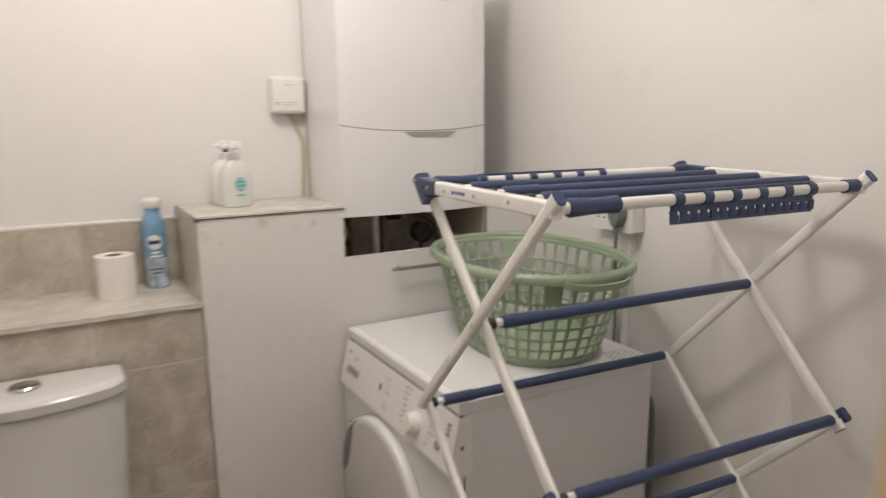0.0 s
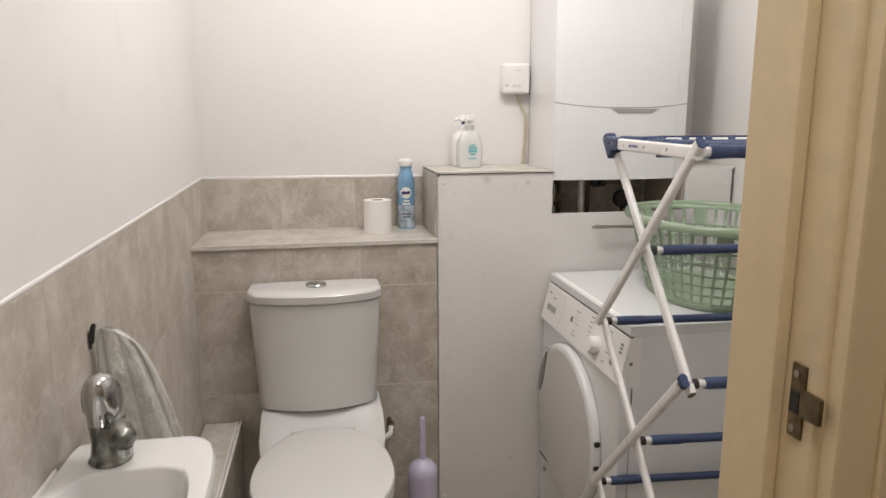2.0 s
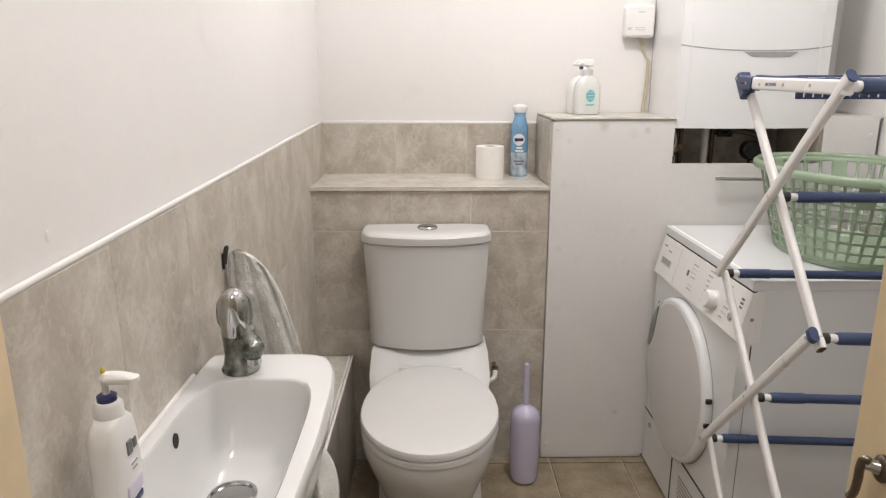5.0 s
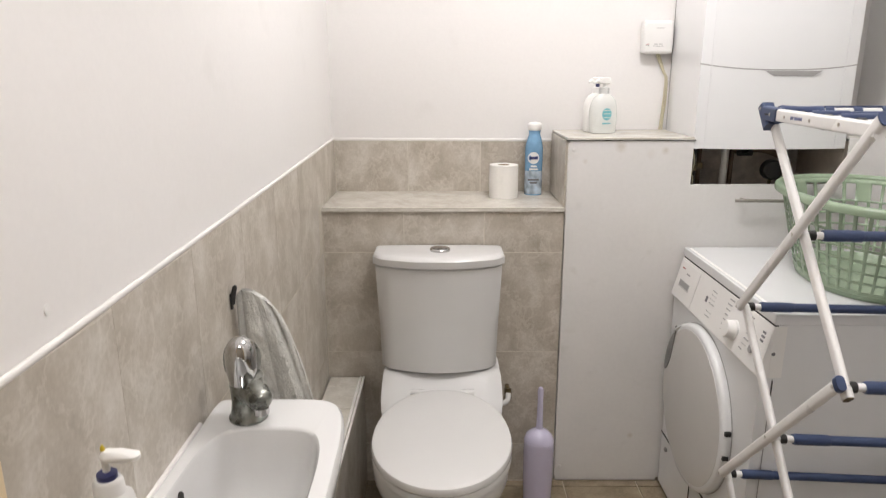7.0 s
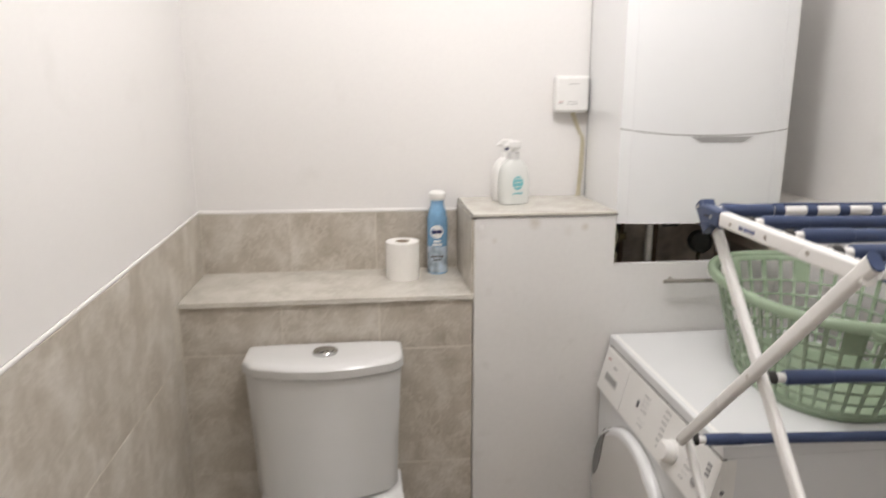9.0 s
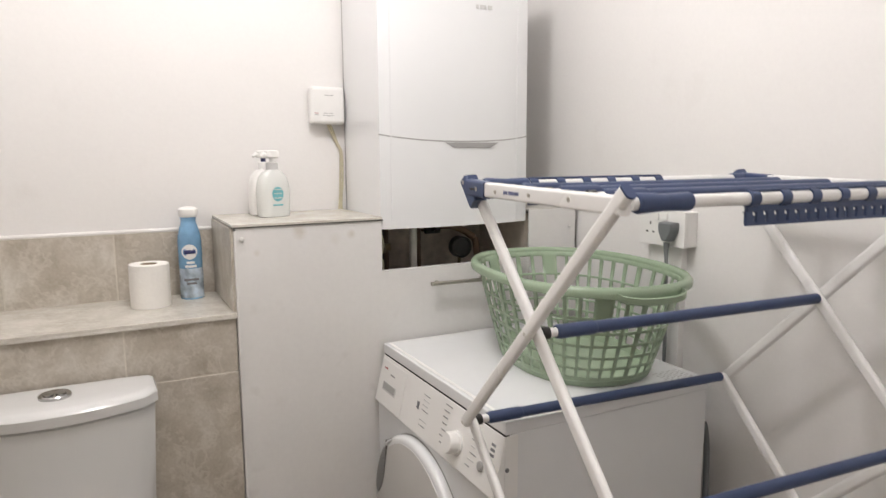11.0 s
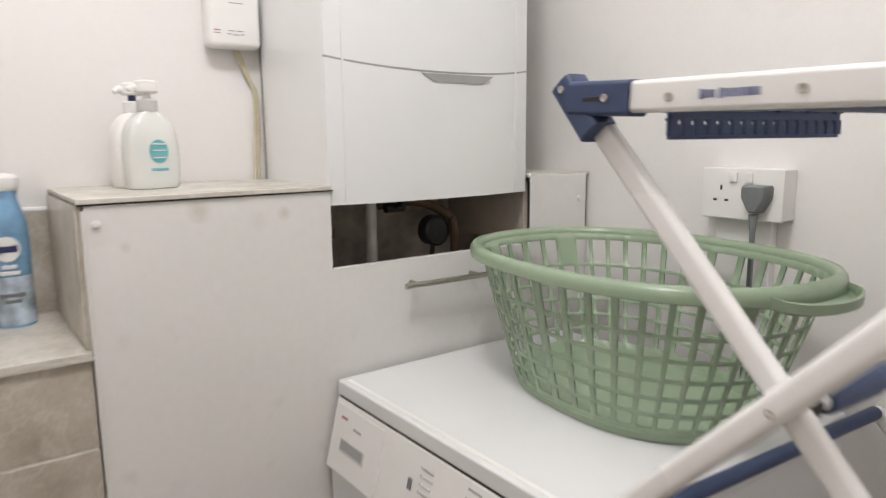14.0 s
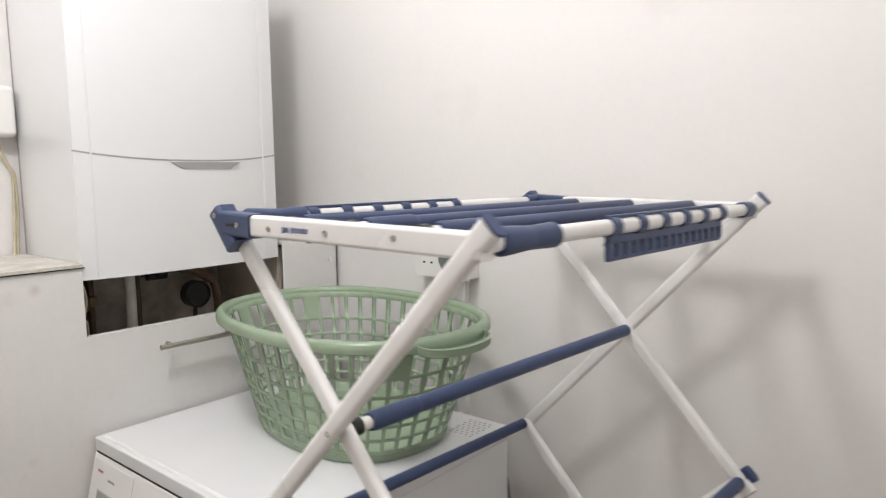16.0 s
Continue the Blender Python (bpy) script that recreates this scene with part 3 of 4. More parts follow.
st = thing("boiler_receiver", (0.72, 2.26, 1.46), "white boiler receiver box with small marks", "control box")
part("case", box((0.671, 2.251, 1.414), (0.772, 2.2900, 1.519), 0.012, 4), PLASTIC, st)
part("back_plate", box((0.677, 2.2895, 1.419), (0.766, 2.2948, 1.510), 0.002), PLASTIC, st)
part("mark", box((0.712, 2.2503, 1.494), (0.738, 2.2515, 1.4955)), GRIP, st)
for x, z, w, mm in ((0.681, 1.444, 0.012, RED), (0.681, 1.439, 0.012, GRIP), (0.708, 1.444, 0.012, GRIP), (0.724, 1.444, 0.012, GRIP), (0.716, 1.437, 0.012, GRIP), (0.706, 1.438, 0.007, GRIP), (0.731, 1.438, 0.007, GRIP)):
    part("mark", box((x, 2.2503, z), (x + w, 2.2515, z + 0.0018)), mm, st)
for dx, r in ((0.0, 0.0032), (0.007, 0.0028)):
    tagged(part("control_cable", tube(spline([(0.728 + dx, 2.285, 1.418), (0.737 + dx, 2.287, 1.398), (0.756 + dx * 0.5, 2.288, 1.358), (0.766 + dx * 0.6, 2.288, 1.334), (0.764 + dx, 2.288, 1.26), (0.760 + dx * 0.8, 2.286, 1.20), (0.756 + dx * 1.2, 2.284, 1.164)], 6), r, 10), CABLE), "beige twin cable running down the wall corner", "cable", "receiver cables")


# ---- toilet ----
def toilet():
    cx = 0.018
    t = thing("toilet", (cx, 1.7, 0), "white close-coupled ceramic toilet with lid closed", "toilet")

    def oval(k, z, front=1.300, back=1.805, w=0.183, n=48, mid=1.535, dy=0.0):
        pts = []
        for i in range(n):
            a = 2 * math.pi * i / n
            c, s = math.cos(a), math.sin(a)
            if s < 0:
                x, y = w * c, (mid - front) * s
            else:
                x = w * math.copysign(abs(c) ** 0.86, c) * (1 - 0.10 * s ** 1.6)
                y = (back - mid) * s ** 0.9
            pts.append((cx + k * x, mid + k * y + dy, z))
        return pts

    bowl = [oval(0.96, 0.396), oval(0.975, 0.385), oval(0.96, 0.35), oval(0.90, 0.30, dy=0.02), oval(0.78, 0.22, dy=0.045), oval(0.66, 0.14, dy=0.07), oval(0.60, 0.06, dy=0.085), oval(0.62, 0.0, dy=0.085)]
    part("pan", rings(bowl), CERAMIC, t)

    def slab(half, z, yf, yb=1.992, bulge=0.03, n=14, r=0.018):
        pts = [(cx + half, yb, z), (cx - half, yb, z)]
        for i in range(n + 1):
            u = -1 + 2 * i / n
            edge = r * max(0, (abs(u) - 0.86) / 0.14) ** 2
            pts.append((cx + half * u, yf - bulge * (1 - u * u) + edge, z))
        return pts

    part("pan_back", rings([slab(0.155, 0.0, 1.66, bulge=0), slab(0.150, 0.20, 1.70, bulge=0), slab(0.168, 0.33, 1.72, bulge=0), slab(0.180, 0.380, 1.760, bulge=0.0), slab(0.184, 0.402, 1.790, bulge=0.0), slab(0.184, 0.425, 1.836, bulge=0.0), slab(0.183, 0.447, 1.864, bulge=0.0), slab(0.180, 0.4575, 1.878, bulge=0.0), slab(0.174, 0.4615, 1.890, bulge=0.0)]), CERAMIC, t)
    cx = 0.009
    part("cistern", rings([slab(0.170, 0.463, 1.908, bulge=0.046), slab(0.178, 0.468, 1.900, bulge=0.048), slab(0.182, 0.60, 1.897, bulge=0.048), slab(0.189, 0.74, 1.894, bulge=0.048), slab(0.192, 0.794, 1.893, bulge=0.048), slab(0.189, 0.799, 1.898, bulge=0.048)]), CERAMIC, t)
    part("cistern_lid", rings([slab(0.191, 0.798, 1.897, bulge=0.048), slab(0.198, 0.802, 1.888, bulge=0.050), slab(0.198, 0.823, 1.886, bulge=0.050), slab(0.194, 0.831, 1.892, bulge=0.049), slab(0.184, 0.835, 1.902, bulge=0.046), slab(0.12, 0.837, 1.920, bulge=0.03)]), CERAMIC, t)
    btn = part("flush_button", lathe((cx + 0.004, 1.925, 0.836), [(0.031, 0), (0.031, 0.006), (0.028, 0.009), (0.026, 0.008)], 28, squash=(1, 0.95)), CHROME, t, "chrome dual flush button")
    for dx, w in ((-0.0115, 0.011), (0.0115, 0.011)):
        part("button_half", lathe((cx + 0.004 + dx, 1.925, 0.843), [(w, 0), (w, 0.0035), (w * 0.8, 0.005)], 20, squash=(0.92, 1.75)), CHROME, btn)
    cx = 0.020
    part("seat", rings([oval(0.97, 0.397), oval(0.995, 0.400), oval(0.995, 0.412), oval(0.98, 0.416)]), SEAT, t)
    part("lid", rings([oval(0.985, 0.4175), oval(1.0, 0.421), oval(1.0, 0.431), oval(0.985, 0.438), oval(0.93, 0.4415), oval(0.6, 0.4445), oval(0.2, 0.445)]), SEAT, t, "glossy white plastic lid")
    for x in (-0.075, 0.075):
        part("hinge", tube([(cx + x - 0.02, 1.798, 0.430), (cx + x + 0.02, 1.798, 0.430)], 0.011), SEAT, t)
    for x in (-0.115, 0.115):
        part("floor_bracket", box((cx + x - 0.012, 1.60, 0.0), (cx + x + 0.012, 1.66, 0.016), 0.003), PLASTIC, t)
    return t


toilet()
v = thing("isolating_valve", (0.235, 1.96, 0.35), "white elbow pipe with a brown valve at the cistern", "valve")
part("elbow", tube(spline([(0.183, 1.93, 0.327), (0.208, 1.93, 0.325), (0.228, 1.935, 0.334), (0.232, 1.95, 0.352)], 5), 0.0085), PLASTIC, v)
part("valve_body", tube([(0.232, 1.951, 0.334), (0.232, 1.962, 0.364)], 0.0115, 8), BRASS, v)
part("wall_stub", tube([(0.232, 1.960, 0.354), (0.232, YF, 0.354)], 0.008), BRASS, v)

b = thing("toilet_brush", (0.325, 1.872, 0), "lilac plastic toilet brush in its holder", "toilet brush")
part("holder", lathe((0.325, 1.872, 0), [(0.030, 0), (0.0400, 0.006), (0.0445, 0.020), (0.0470, 0.10), (0.0475, 0.218), (0.0462, 0.234), (0.0410, 0.248), (0.030, 0.259), (0.018, 0.266), (0.013, 0.272)], 36), LILAC, b)
part("seam_ring", lathe((0.325, 1.872, 0.229), [(0.0464, 0), (0.0472, 0.001), (0.0470, 0.003), (0.0460, 0.004)], 36), LILAC, b)
part("brush_handle", lathe((0.325, 1.872, 0.262), [(0.013, 0), (0.0105, 0.02), (0.0085, 0.105), (0.0095, 0.141), (0.006, 0.149), (0.001, 0.151)], 20), LILAC, b)

r = thing("toilet_roll", (0.222, 2.18, LEDGE + 0.002), "white toilet paper roll standing on the ledge", "toilet roll")
part("paper", lathe((0.222, 2.18, LEDGE + 0.0025), [(0.021, 0), (0.0465, 0), (0.0475, 0.004), (0.0475, 0.104), (0.0465, 0.108), (0.021, 0.108), (0.021, 0.004)], 40), PAPER, r)
part("core", lathe((0.222, 2.18, LEDGE + 0.0025), [(0.0208, 0.001), (0.0208, 0.107), (0.0196, 0.107), (0.0196, 0.001)], 32), CARD, r, "cardboard core")

s = thing("air_freshener", (0.327, 2.236, LEDGE + 0.002), "blue air freshener spray can on the ledge", "spray can")
A = (0.327, 2.236, LEDGE + 0.0025)
part("can", lathe(A, [(0.025, 0), (0.0262, 0.004), (0.0262, 0.158), (0.0245, 0.170), (0.0212, 0.186), (0.0172, 0.200), (0.0165, 0.207), (0.0185, 0.216)], 36, squash=(1.12, 1.12)), SKY, s)
part("label", lathe((A[0], A[1], A[2] + 0.112), [(0.0262, 0), (0.0266, 0.0005), (0.0266, 0.040), (0.0262, 0.0405)], 36, squash=(1.12, 1.12)), SKY, s)
part("lower_print", lathe((A[0], A[1], A[2] + 0.004), [(0.0262, 0), (0.02655, 0.001), (0.02655, 0.070), (0.0262, 0.078)], 36, squash=(1.12, 1.12)), material("flower_print_pale", (0.42, 0.50, 0.58), 0.25, spread=0.5, grain=45, blotch=38), s, "pale flower print")
emb = part("emblem", rings([[(A[0] - 0.004 + k * 0.019 * math.cos(a), A[1] - math.sqrt(0.0303 ** 2 - (k * 0.019 * math.cos(a) - 0.004) ** 2) + 0.0003 * j, A[2] + 0.126 + k * 0.020 * math.sin(a)) for a in [2 * math.pi * i / 24 for i in range(24)]] for j, k in ((3, 1.0), (0, 0.98), (0, 0.3))]), PLASTIC, s, "white round emblem")
part("emblem_band", box((A[0] - 0.018, A[1] - 0.0316, A[2] + 0.121), (A[0] + 0.010, A[1] - 0.022, A[2] + 0.131), 0.002), NAVY, s)
for dz, w in ((0.095, 0.010), (0.085, 0.014), (0.05, 0.018), (0.040, 0.012)):
    part("print", box((A[0] - w - 0.003, A[1] - 0.0302, A[2] + dz), (A[0] + w - 0.003, A[1] - 0.018, A[2] + dz + 0.006), 0.001), PLASTIC if dz > 0.06 else MARK, s)
part("cap", lathe((A[0], A[1], A[2] + 0.2155), [(0.0190, 0), (0.0208, 0.004), (0.0222, 0.012), (0.0212, 0.020), (0.016, 0.025), (0.006, 0.027)], 30, squash=(1.12, 1.12)), PLASTIC, s, "white spray cap")


def pump_bottle(at, h, mat, wide, deep, turn, label, teal=False):
    x, y, z = at
    p = thing("soap_bottle", at, label, "soap bottle", "pump soap bottles on the box")
    c, sn = math.cos(turn), math.sin(turn)

    def ring(w, d, zz, n=28, pw=0.62):
        out = []
        for i in range(n):
            a = 2 * math.pi * i / n
            u = w * math.copysign(abs(math.cos(a)) ** pw, math.cos(a))
            q = d * math.copysign(abs(math.sin(a)) ** pw, math.sin(a))
            out.append((x + u * c - q * sn, y + u * sn + q * c, z + zz))
        return out

    body = [(0.80, 0.0), (0.92, 0.008), (0.97, 0.06), (1.0, 0.22), (1.0, 0.40), (0.95, 0.52), (0.83, 0.62), (0.62, 0.69), (0.36, 0.73), (0.30, 0.74)]
    part("bottle", rings([ring(wide * k, deep * (k if k > 0.5 else 0.55), hh * h) for k, hh in body]), mat, p)
    part("collar", lathe((x, y, z + 0.735 * h), [(0.0150, 0), (0.0160, 0.002), (0.0160, 0.018), (0.013, 0.020)], 24), SHADE if teal else PLASTIC, p)
    part("pump_stem", lathe((x, y, z + 0.735 * h + 0.018), [(0.0065, 0), (0.0065, 0.014)], 14), PLASTIC if teal else NAVY, p)
    zz = z + 0.735 * h + 0.030
    part("pump_head", rings([ring(0.015, 0.012, zz - z, pw=0.8), ring(0.019, 0.015, zz - z + 0.003, pw=0.8), ring(0.0185, 0.0145, zz - z + 0.018, pw=0.8), ring(0.012, 0.010, zz - z + 0.021, pw=0.8)]), PLASTIC, p)
    part("nozzle", tube([(x, y, zz + 0.009), (x - 0.024 * c, y - 0.024 * sn, zz + 0.009), (x - 0.030 * c, y - 0.030 * sn, zz + 0.004)], [0.0085, 0.006, 0.004]), PLASTIC, p)
    if teal:
        out = []
        for k, off in ((1.0, 0.001), (1.0, 0.0018), (0.5, 0.0019)):
            out.append([(x + k * 0.016 * math.cos(a) * c + (deep + off - 0.0012) * sn, y + k * 0.016 * math.cos(a) * sn - (deep + off - 0.0012) * c, z + 0.36 * h + k * 0.019 * math.sin(a)) for a in [2 * math.pi * i / 24 for i in range(24)]])
        part("label", rings(out), TEAL, p, "round teal label")
        for q in (0.30, 0.37, 0.43):
            st2 = bar((x - 0.011 * c + (deep + 0.001) * sn, y - 0.011 * sn - (deep + 0.001) * c, z + q * h), (x + 0.011 * c + (deep + 0.001) * sn, y + 0.011 * sn - (deep + 0.001) * c, z + q * h), 0.0011, 0.0012, (0, 0, 1), 0.0005)
            part("label_line", st2, SOAP, p)
        b2 = bar((x - 0.014 * c + deep * sn, y - 0.014 * sn - deep * c, z + 0.19 * h), (x + 0.014 * c + deep * sn, y + 0.014 * sn - deep * c, z + 0.19 * h), 0.0022, 0.0012, (0, 0, 1), 0.0008)
        part("label_line", b2, TEAL, p)
    return p


pump_bottle((0.534, 2.160, BOX_Z + 0.002), 0.168, SOAP, 0.0435, 0.027, radians(14), "clear pump bottle of white soap with teal label", True)
pump_bottle((0.526, 2.224, BOX_Z + 0.002), 0.168, PLASTIC, 0.043, 0.027, radians(14), "plain white pump soap bottle with dark collar")


# ---- basin, tap, towel, soap ----
def basin():
    z = 0.823
    b = thing("basin", (-0.24, 0.74, 0.66), "small white wall-hung ceramic hand basin", "basin")
    cy, hy, x0 = 0.730, 0.272, XL + 0.009

    def outline(inset, zz, n=64, drop=0.0):
        """A rounded slab outline, straight at the wall, slightly bowed at the front."""
        pts = []
        hw = 0.110
        cx = x0 + hw
        for i in range(n):
            a = 2 * math.pi * i / n
            c, s = math.cos(a), math.sin(a)
            k = 0.33 if c > 0 else 0.10
            u = math.copysign(abs(c) ** k, c)
            v = math.copysign(abs(s) ** k, s)
            bow = 0.013 * (1 - v * v) if u > 0 else 0
            pts.append((cx + (hw - inset) * u + bow, cy + (hy - inset) * v, zz))
        return pts

    def inner(k, zz, n=64):
        """Loops of the bowl: rounded far corners, a flat tap deck at the far end."""
        pts = []
        cx, cyy, hw, hh = -0.236 - 0.028 * (1 - min(k, 1.0)), 0.700, 0.0915, 0.207
        for i in range(n):
            a = 2 * math.pi * i / n
            c, s = math.cos(a), math.sin(a)
            u = math.copysign(abs(c) ** 0.5, c)
            v = math.copysign(abs(s) ** 0.5, s)
            pts.append((cx - 0.004 + hw * k * u * (1.0 - 0.01 * v), cyy + hh * k * v + 0.03 * (1 - k), zz))
        return pts

    loops = [outline(0.055, z - 0.165), outline(0.03, z - 0.15), outline(0.014, z - 0.09), outline(0.004, z - 0.045), outline(0.0, z - 0.02), outline(0.0, z - 0.007), outline(0.004, z - 0.001), outline(0.012, z),
             inner(1.02, z - 0.001), inner(0.985, z - 0.006), inner(0.95, z - 0.03), inner(0.89, z - 0.065), inner(0.80, z - 0.098), inner(0.66, z - 0.120), inner(0.45, z - 0.132), inner(0.2, z - 0.135)]
    part("bowl", rings(loops), CERAMIC, b)
    part("drain", lathe((-0.264, 0.785, z - 0.133), [(0.036, 0), (0.036, 0.004), (0.031, 0.006), (0.029, 0.002), (0.004, 0.003)], 30), CHROME, b, "chrome waste ring")
    part("overflow_hole", rings([[(x, 0.762 + r * math.cos(a), z - 0.028 + r * 1.3 * math.sin(a)) for a in [2 * math.pi * k / 18 for k in range(18)]] for x, r in ((-0.338, 0.0085), (-0.3265, 0.0085), (-0.3260, 0.006))]), GAP, b)
    part("sealant", tube([(x0 + 0.001, cy - hy + 0.02, z + 0.0005), (x0 + 0.001, cy + hy - 0.09, z + 0.0005)], 0.0040, 8), BEAD, b)
    return b


basin()


def tap():
    t = thing("basin_tap", (-0.283, 0.938, 0.822), "limescaled chrome mixer tap with a domed lever", "tap")
    z = 0.8225
    x, y = -0.283, 0.938
    part("base", lathe((x, y, z), [(0.030, 0), (0.031, 0.004), (0.027, 0.010), (0.0245, 0.03), (0.026, 0.055), (0.027, 0.072), (0.022, 0.078)], 28), WORN, t)
    part("spout", tube([(x - 0.002, y + 0.004, z + 0.050), (x + 0.010, y - 0.010, z + 0.053), (x + 0.024, y - 0.026, z + 0.052), (x + 0.033, y - 0.037, z + 0.048), (x + 0.0365, y - 0.041, z + 0.046), (x + 0.038, y - 0.043, z + 0.045)], [0.023, 0.022, 0.020, 0.0185, 0.0155, 0.010], 24), WORN, t)
    part("aerator", lathe((x + 0.032, y - 0.036, z + 0.024), [(0.0095, 0), (0.0115, 0.002), (0.0115, 0.012)], 18), CHROME, t)
    barrel = []
    for u, r in ((-0.034, 0.012), (-0.033, 0.016), (-0.029, 0.0195), (-0.005, 0.0215), (0.012, 0.0205), (0.017, 0.016), (0.018, 0.011)):
        barrel.append([(x + u, y + 0.014 + r * math.cos(a), z + 0.093 + r * 1.35 * math.sin(a)) for a in [2 * math.pi * i / 24 for i in range(24)]])
    part("cartridge_housing", rings(barrel), WORN, t)
    lev = []
    for k in range(17):
        s = k / 16
        r = 0.0235 * (1 - max(0.0, (s - 0.58) / 0.425) ** 2.3) ** 0.5 * (0.86 + 0.14 * min(1, 3 * s))
        lev.append([(x - 0.002 + 0.003 * s + r * math.cos(a), y - 0.008 - 0.012 * math.sin(1.2 * s) + 1.15 * r * math.sin(a), z + 0.066 + 0.079 * s) for a in [2 * math.pi * i / 32 for i in range(32)]])
    part("lever", rings(lev), CHROME, t, "domed chrome lever")
    return t


tap()

hk2 = thing("towel_hook", (XL + 0.01, 1.128, 0.96), "small black stick-on wall hook", "hook")
part("plate", box((XL + 0.0085, 1.100, 0.945), (XL + 0.0125, 1.108, 0.975), 0.0015), BLACK, hk2)
part("prong", tube(spline([(XL + 0.012, 1.104, 0.955), (XL + 0.014, 1.104, 0.968), (XL + 0.016, 1.105, 0.980), (XL + 0.019, 1.105, 0.989)], 5), [0.0045] * 13 + [0.004, 0.003, 0.002]), BLACK, hk2)


def towel():
    """A hand towel gathered on the hook, falling in three soft rolls."""
    n, m = 84, 64
    rolls = ((0.0, 0.19, 0.013, 0.000), (0.15, 0.62, 0.021, 0.004), (0.46, 0.88, 0.020, 0.001), (0.83, 1.0, 0.013, -0.006))
    loops = []
    for j in range(m):
        s = j / (m - 1)
        z = 0.976 - 0.304 * s
        wide = 0.052 + 0.085 * s ** 0.55
        deep = min(1.0, 0.45 + 2.2 * s)
        front, back = [], []
        for i in range(n):
            u = i / (n - 1)
            bulge = 0.002
            for lo, hi, thick, ahead in rolls:
                sway = 0.02 * math.sin(5 * s + 9 * lo)
                c, h = (lo + hi) / 2 + (sway if 0 < lo else 0), (hi - lo) / 2
                k = 1 - ((u - c) / h) ** 2
                if k > 0:
                    bulge = max(bulge, thick * deep * k ** 0.5 + ahead * min(1, 4 * s))
            x = XL + 0.0125 + wide * u
            y = 1.124 + 0.03 * u * s
            arch = -0.022 * max(0.0, (u - 0.35) / 0.65) ** 2 * (1 - s) ** 2 - 0.016 * max(0.0, 1 - u / 0.25) ** 2 * (1 - s) ** 3
            fuzz = 0.0016 * noise.noise((x * 330, s * 95, 2.0)) + 0.0022 * noise.noise((x * 90, s * 22, 7.0))
            front.append((x + 0.4 * fuzz, y - bulge - fuzz, z + arch))
            back.append((x, y + 0.012 * deep * max(0.1, 1 - (2 * u - 1) ** 4) ** 0.5, z + arch))
        loops.append(front + list(reversed(back)))
    ob = part("hand_towel", rings(loops), TERRY, None, "", True, 80)
    return tagged(ob, "grey terry hand towel hanging from a wall hook", "towel")


towel()


def cloth():
    """A grey cloth bunched over a pipe under the basin edge."""
    loops = []
    for j in range(18):
        s = j / 17
        rr = 0.030 * math.sin(math.pi * (0.12 + 0.80 * s)) ** 0.6
        loops.append([(-0.143 + 0.014 * s + rr * (0.75 + 0.16 * math.sin(3 * a + 2 * s)) * math.cos(a), 0.80 - 0.02 * s + rr * (1.25 + 0.16 * math.sin(4 * a)) * math.sin(a), 0.752 - 0.105 * s) for a in [2 * math.pi * i / 32 for i in range(32)]])
    return tagged(part("face_cloth", rings(loops), TERRY, None, "", True, 80), "bunched grey cloth hanging below the basin rim", "cloth")


cloth()


def lotion():
    x, y, z = -0.315, 0.575, 0.8225
    p = thing("lotion_bottle", (x, y, z), "white pump lotion bottle with a navy collar", "lotion bottle")

    def ring(w, d, zz, pw=0.7, n=30):
        return [(x + d * math.copysign(abs(math.cos(a)) ** pw, math.cos(a)), y + w * math.copysign(abs(math.sin(a)) ** pw, math.sin(a)), z + zz) for a in [2 * math.pi * i / n for i in range(n)]]

    part("bottle", rings([ring(0.027, 0.015, 0.0), ring(0.031, 0.018, 0.005), ring(0.032, 0.0205, 0.04), ring(0.031, 0.0195, 0.085), ring(0.026, 0.0175, 0.103), ring(0.018, 0.0155, 0.110), ring(0.0150, 0.0145, 0.113)]), PLASTIC, p)
    part("neck", lathe((x, y, z + 0.112), [(0.0150, 0), (0.0155, 0.002), (0.0148, 0.014), (0.012, 0.018)], 24), PLASTIC, p)
    part("collar", lathe((x, y, z + 0.128), [(0.0092, 0), (0.0100, 0.002), (0.0100, 0.008), (0.007, 0.010)], 24), NAVY, p, "navy collar")
    part("stem", lathe((x, y, z + 0.136), [(0.0038, 0), (0.0038, 0.016)], 14), PLASTIC, p)
    part("pump_head", rings([[(x + 0.004 + px, y + py, z + zz) for px, py in [(0.009 * k * math.cos(a) + (0.026 if math.cos(a) > 0 else 0.0) * k, 0.009 * k * math.sin(a)) for a in [2 * math.pi * i / 24 for i in range(24)]]] for k, zz in ((0.7, 0.1505), (0.92, 0.153), (0.92, 0.157), (0.5, 0.1615))]), PLASTIC, p)
    part("drip", lathe((x - 0.001, y, z + 0.1612), [(0.0022, 0), (0.0025, 0.003), (0.001, 0.006)], 10), material("yellow_drip", (0.6, 0.45, 0.03), 0.4), p, "dried yellow drip")
    for dy, zz, h, w, mm in ((-0.006, 0.070, 0.016, 0.010, MARK), (0.006, 0.072, 0.011, 0.007, MARK), (0.0, 0.056, 0.002, 0.014, GRIP), (0.0, 0.050, 0.002, 0.010, GRIP)):
        part("print", box((x + 0.0185, y + dy - w / 2, z + zz), (x + 0.0212, y + dy + w / 2, z + zz + h), 0.0005), mm, p)
    part("flower_print", box((x + 0.016, y - 0.018, z + 0.018), (x + 0.0208, y + 0.016, z + 0.036), 0.003), material("lilac_print", (0.62, 0.58, 0.68), 0.4), p)
    part("foot_print", box((x + 0.015, y - 0.024, z + 0.006), (x + 0.0198, y + 0.016, z + 0.016), 0.003), NAVY, p)
    return p


lotion()


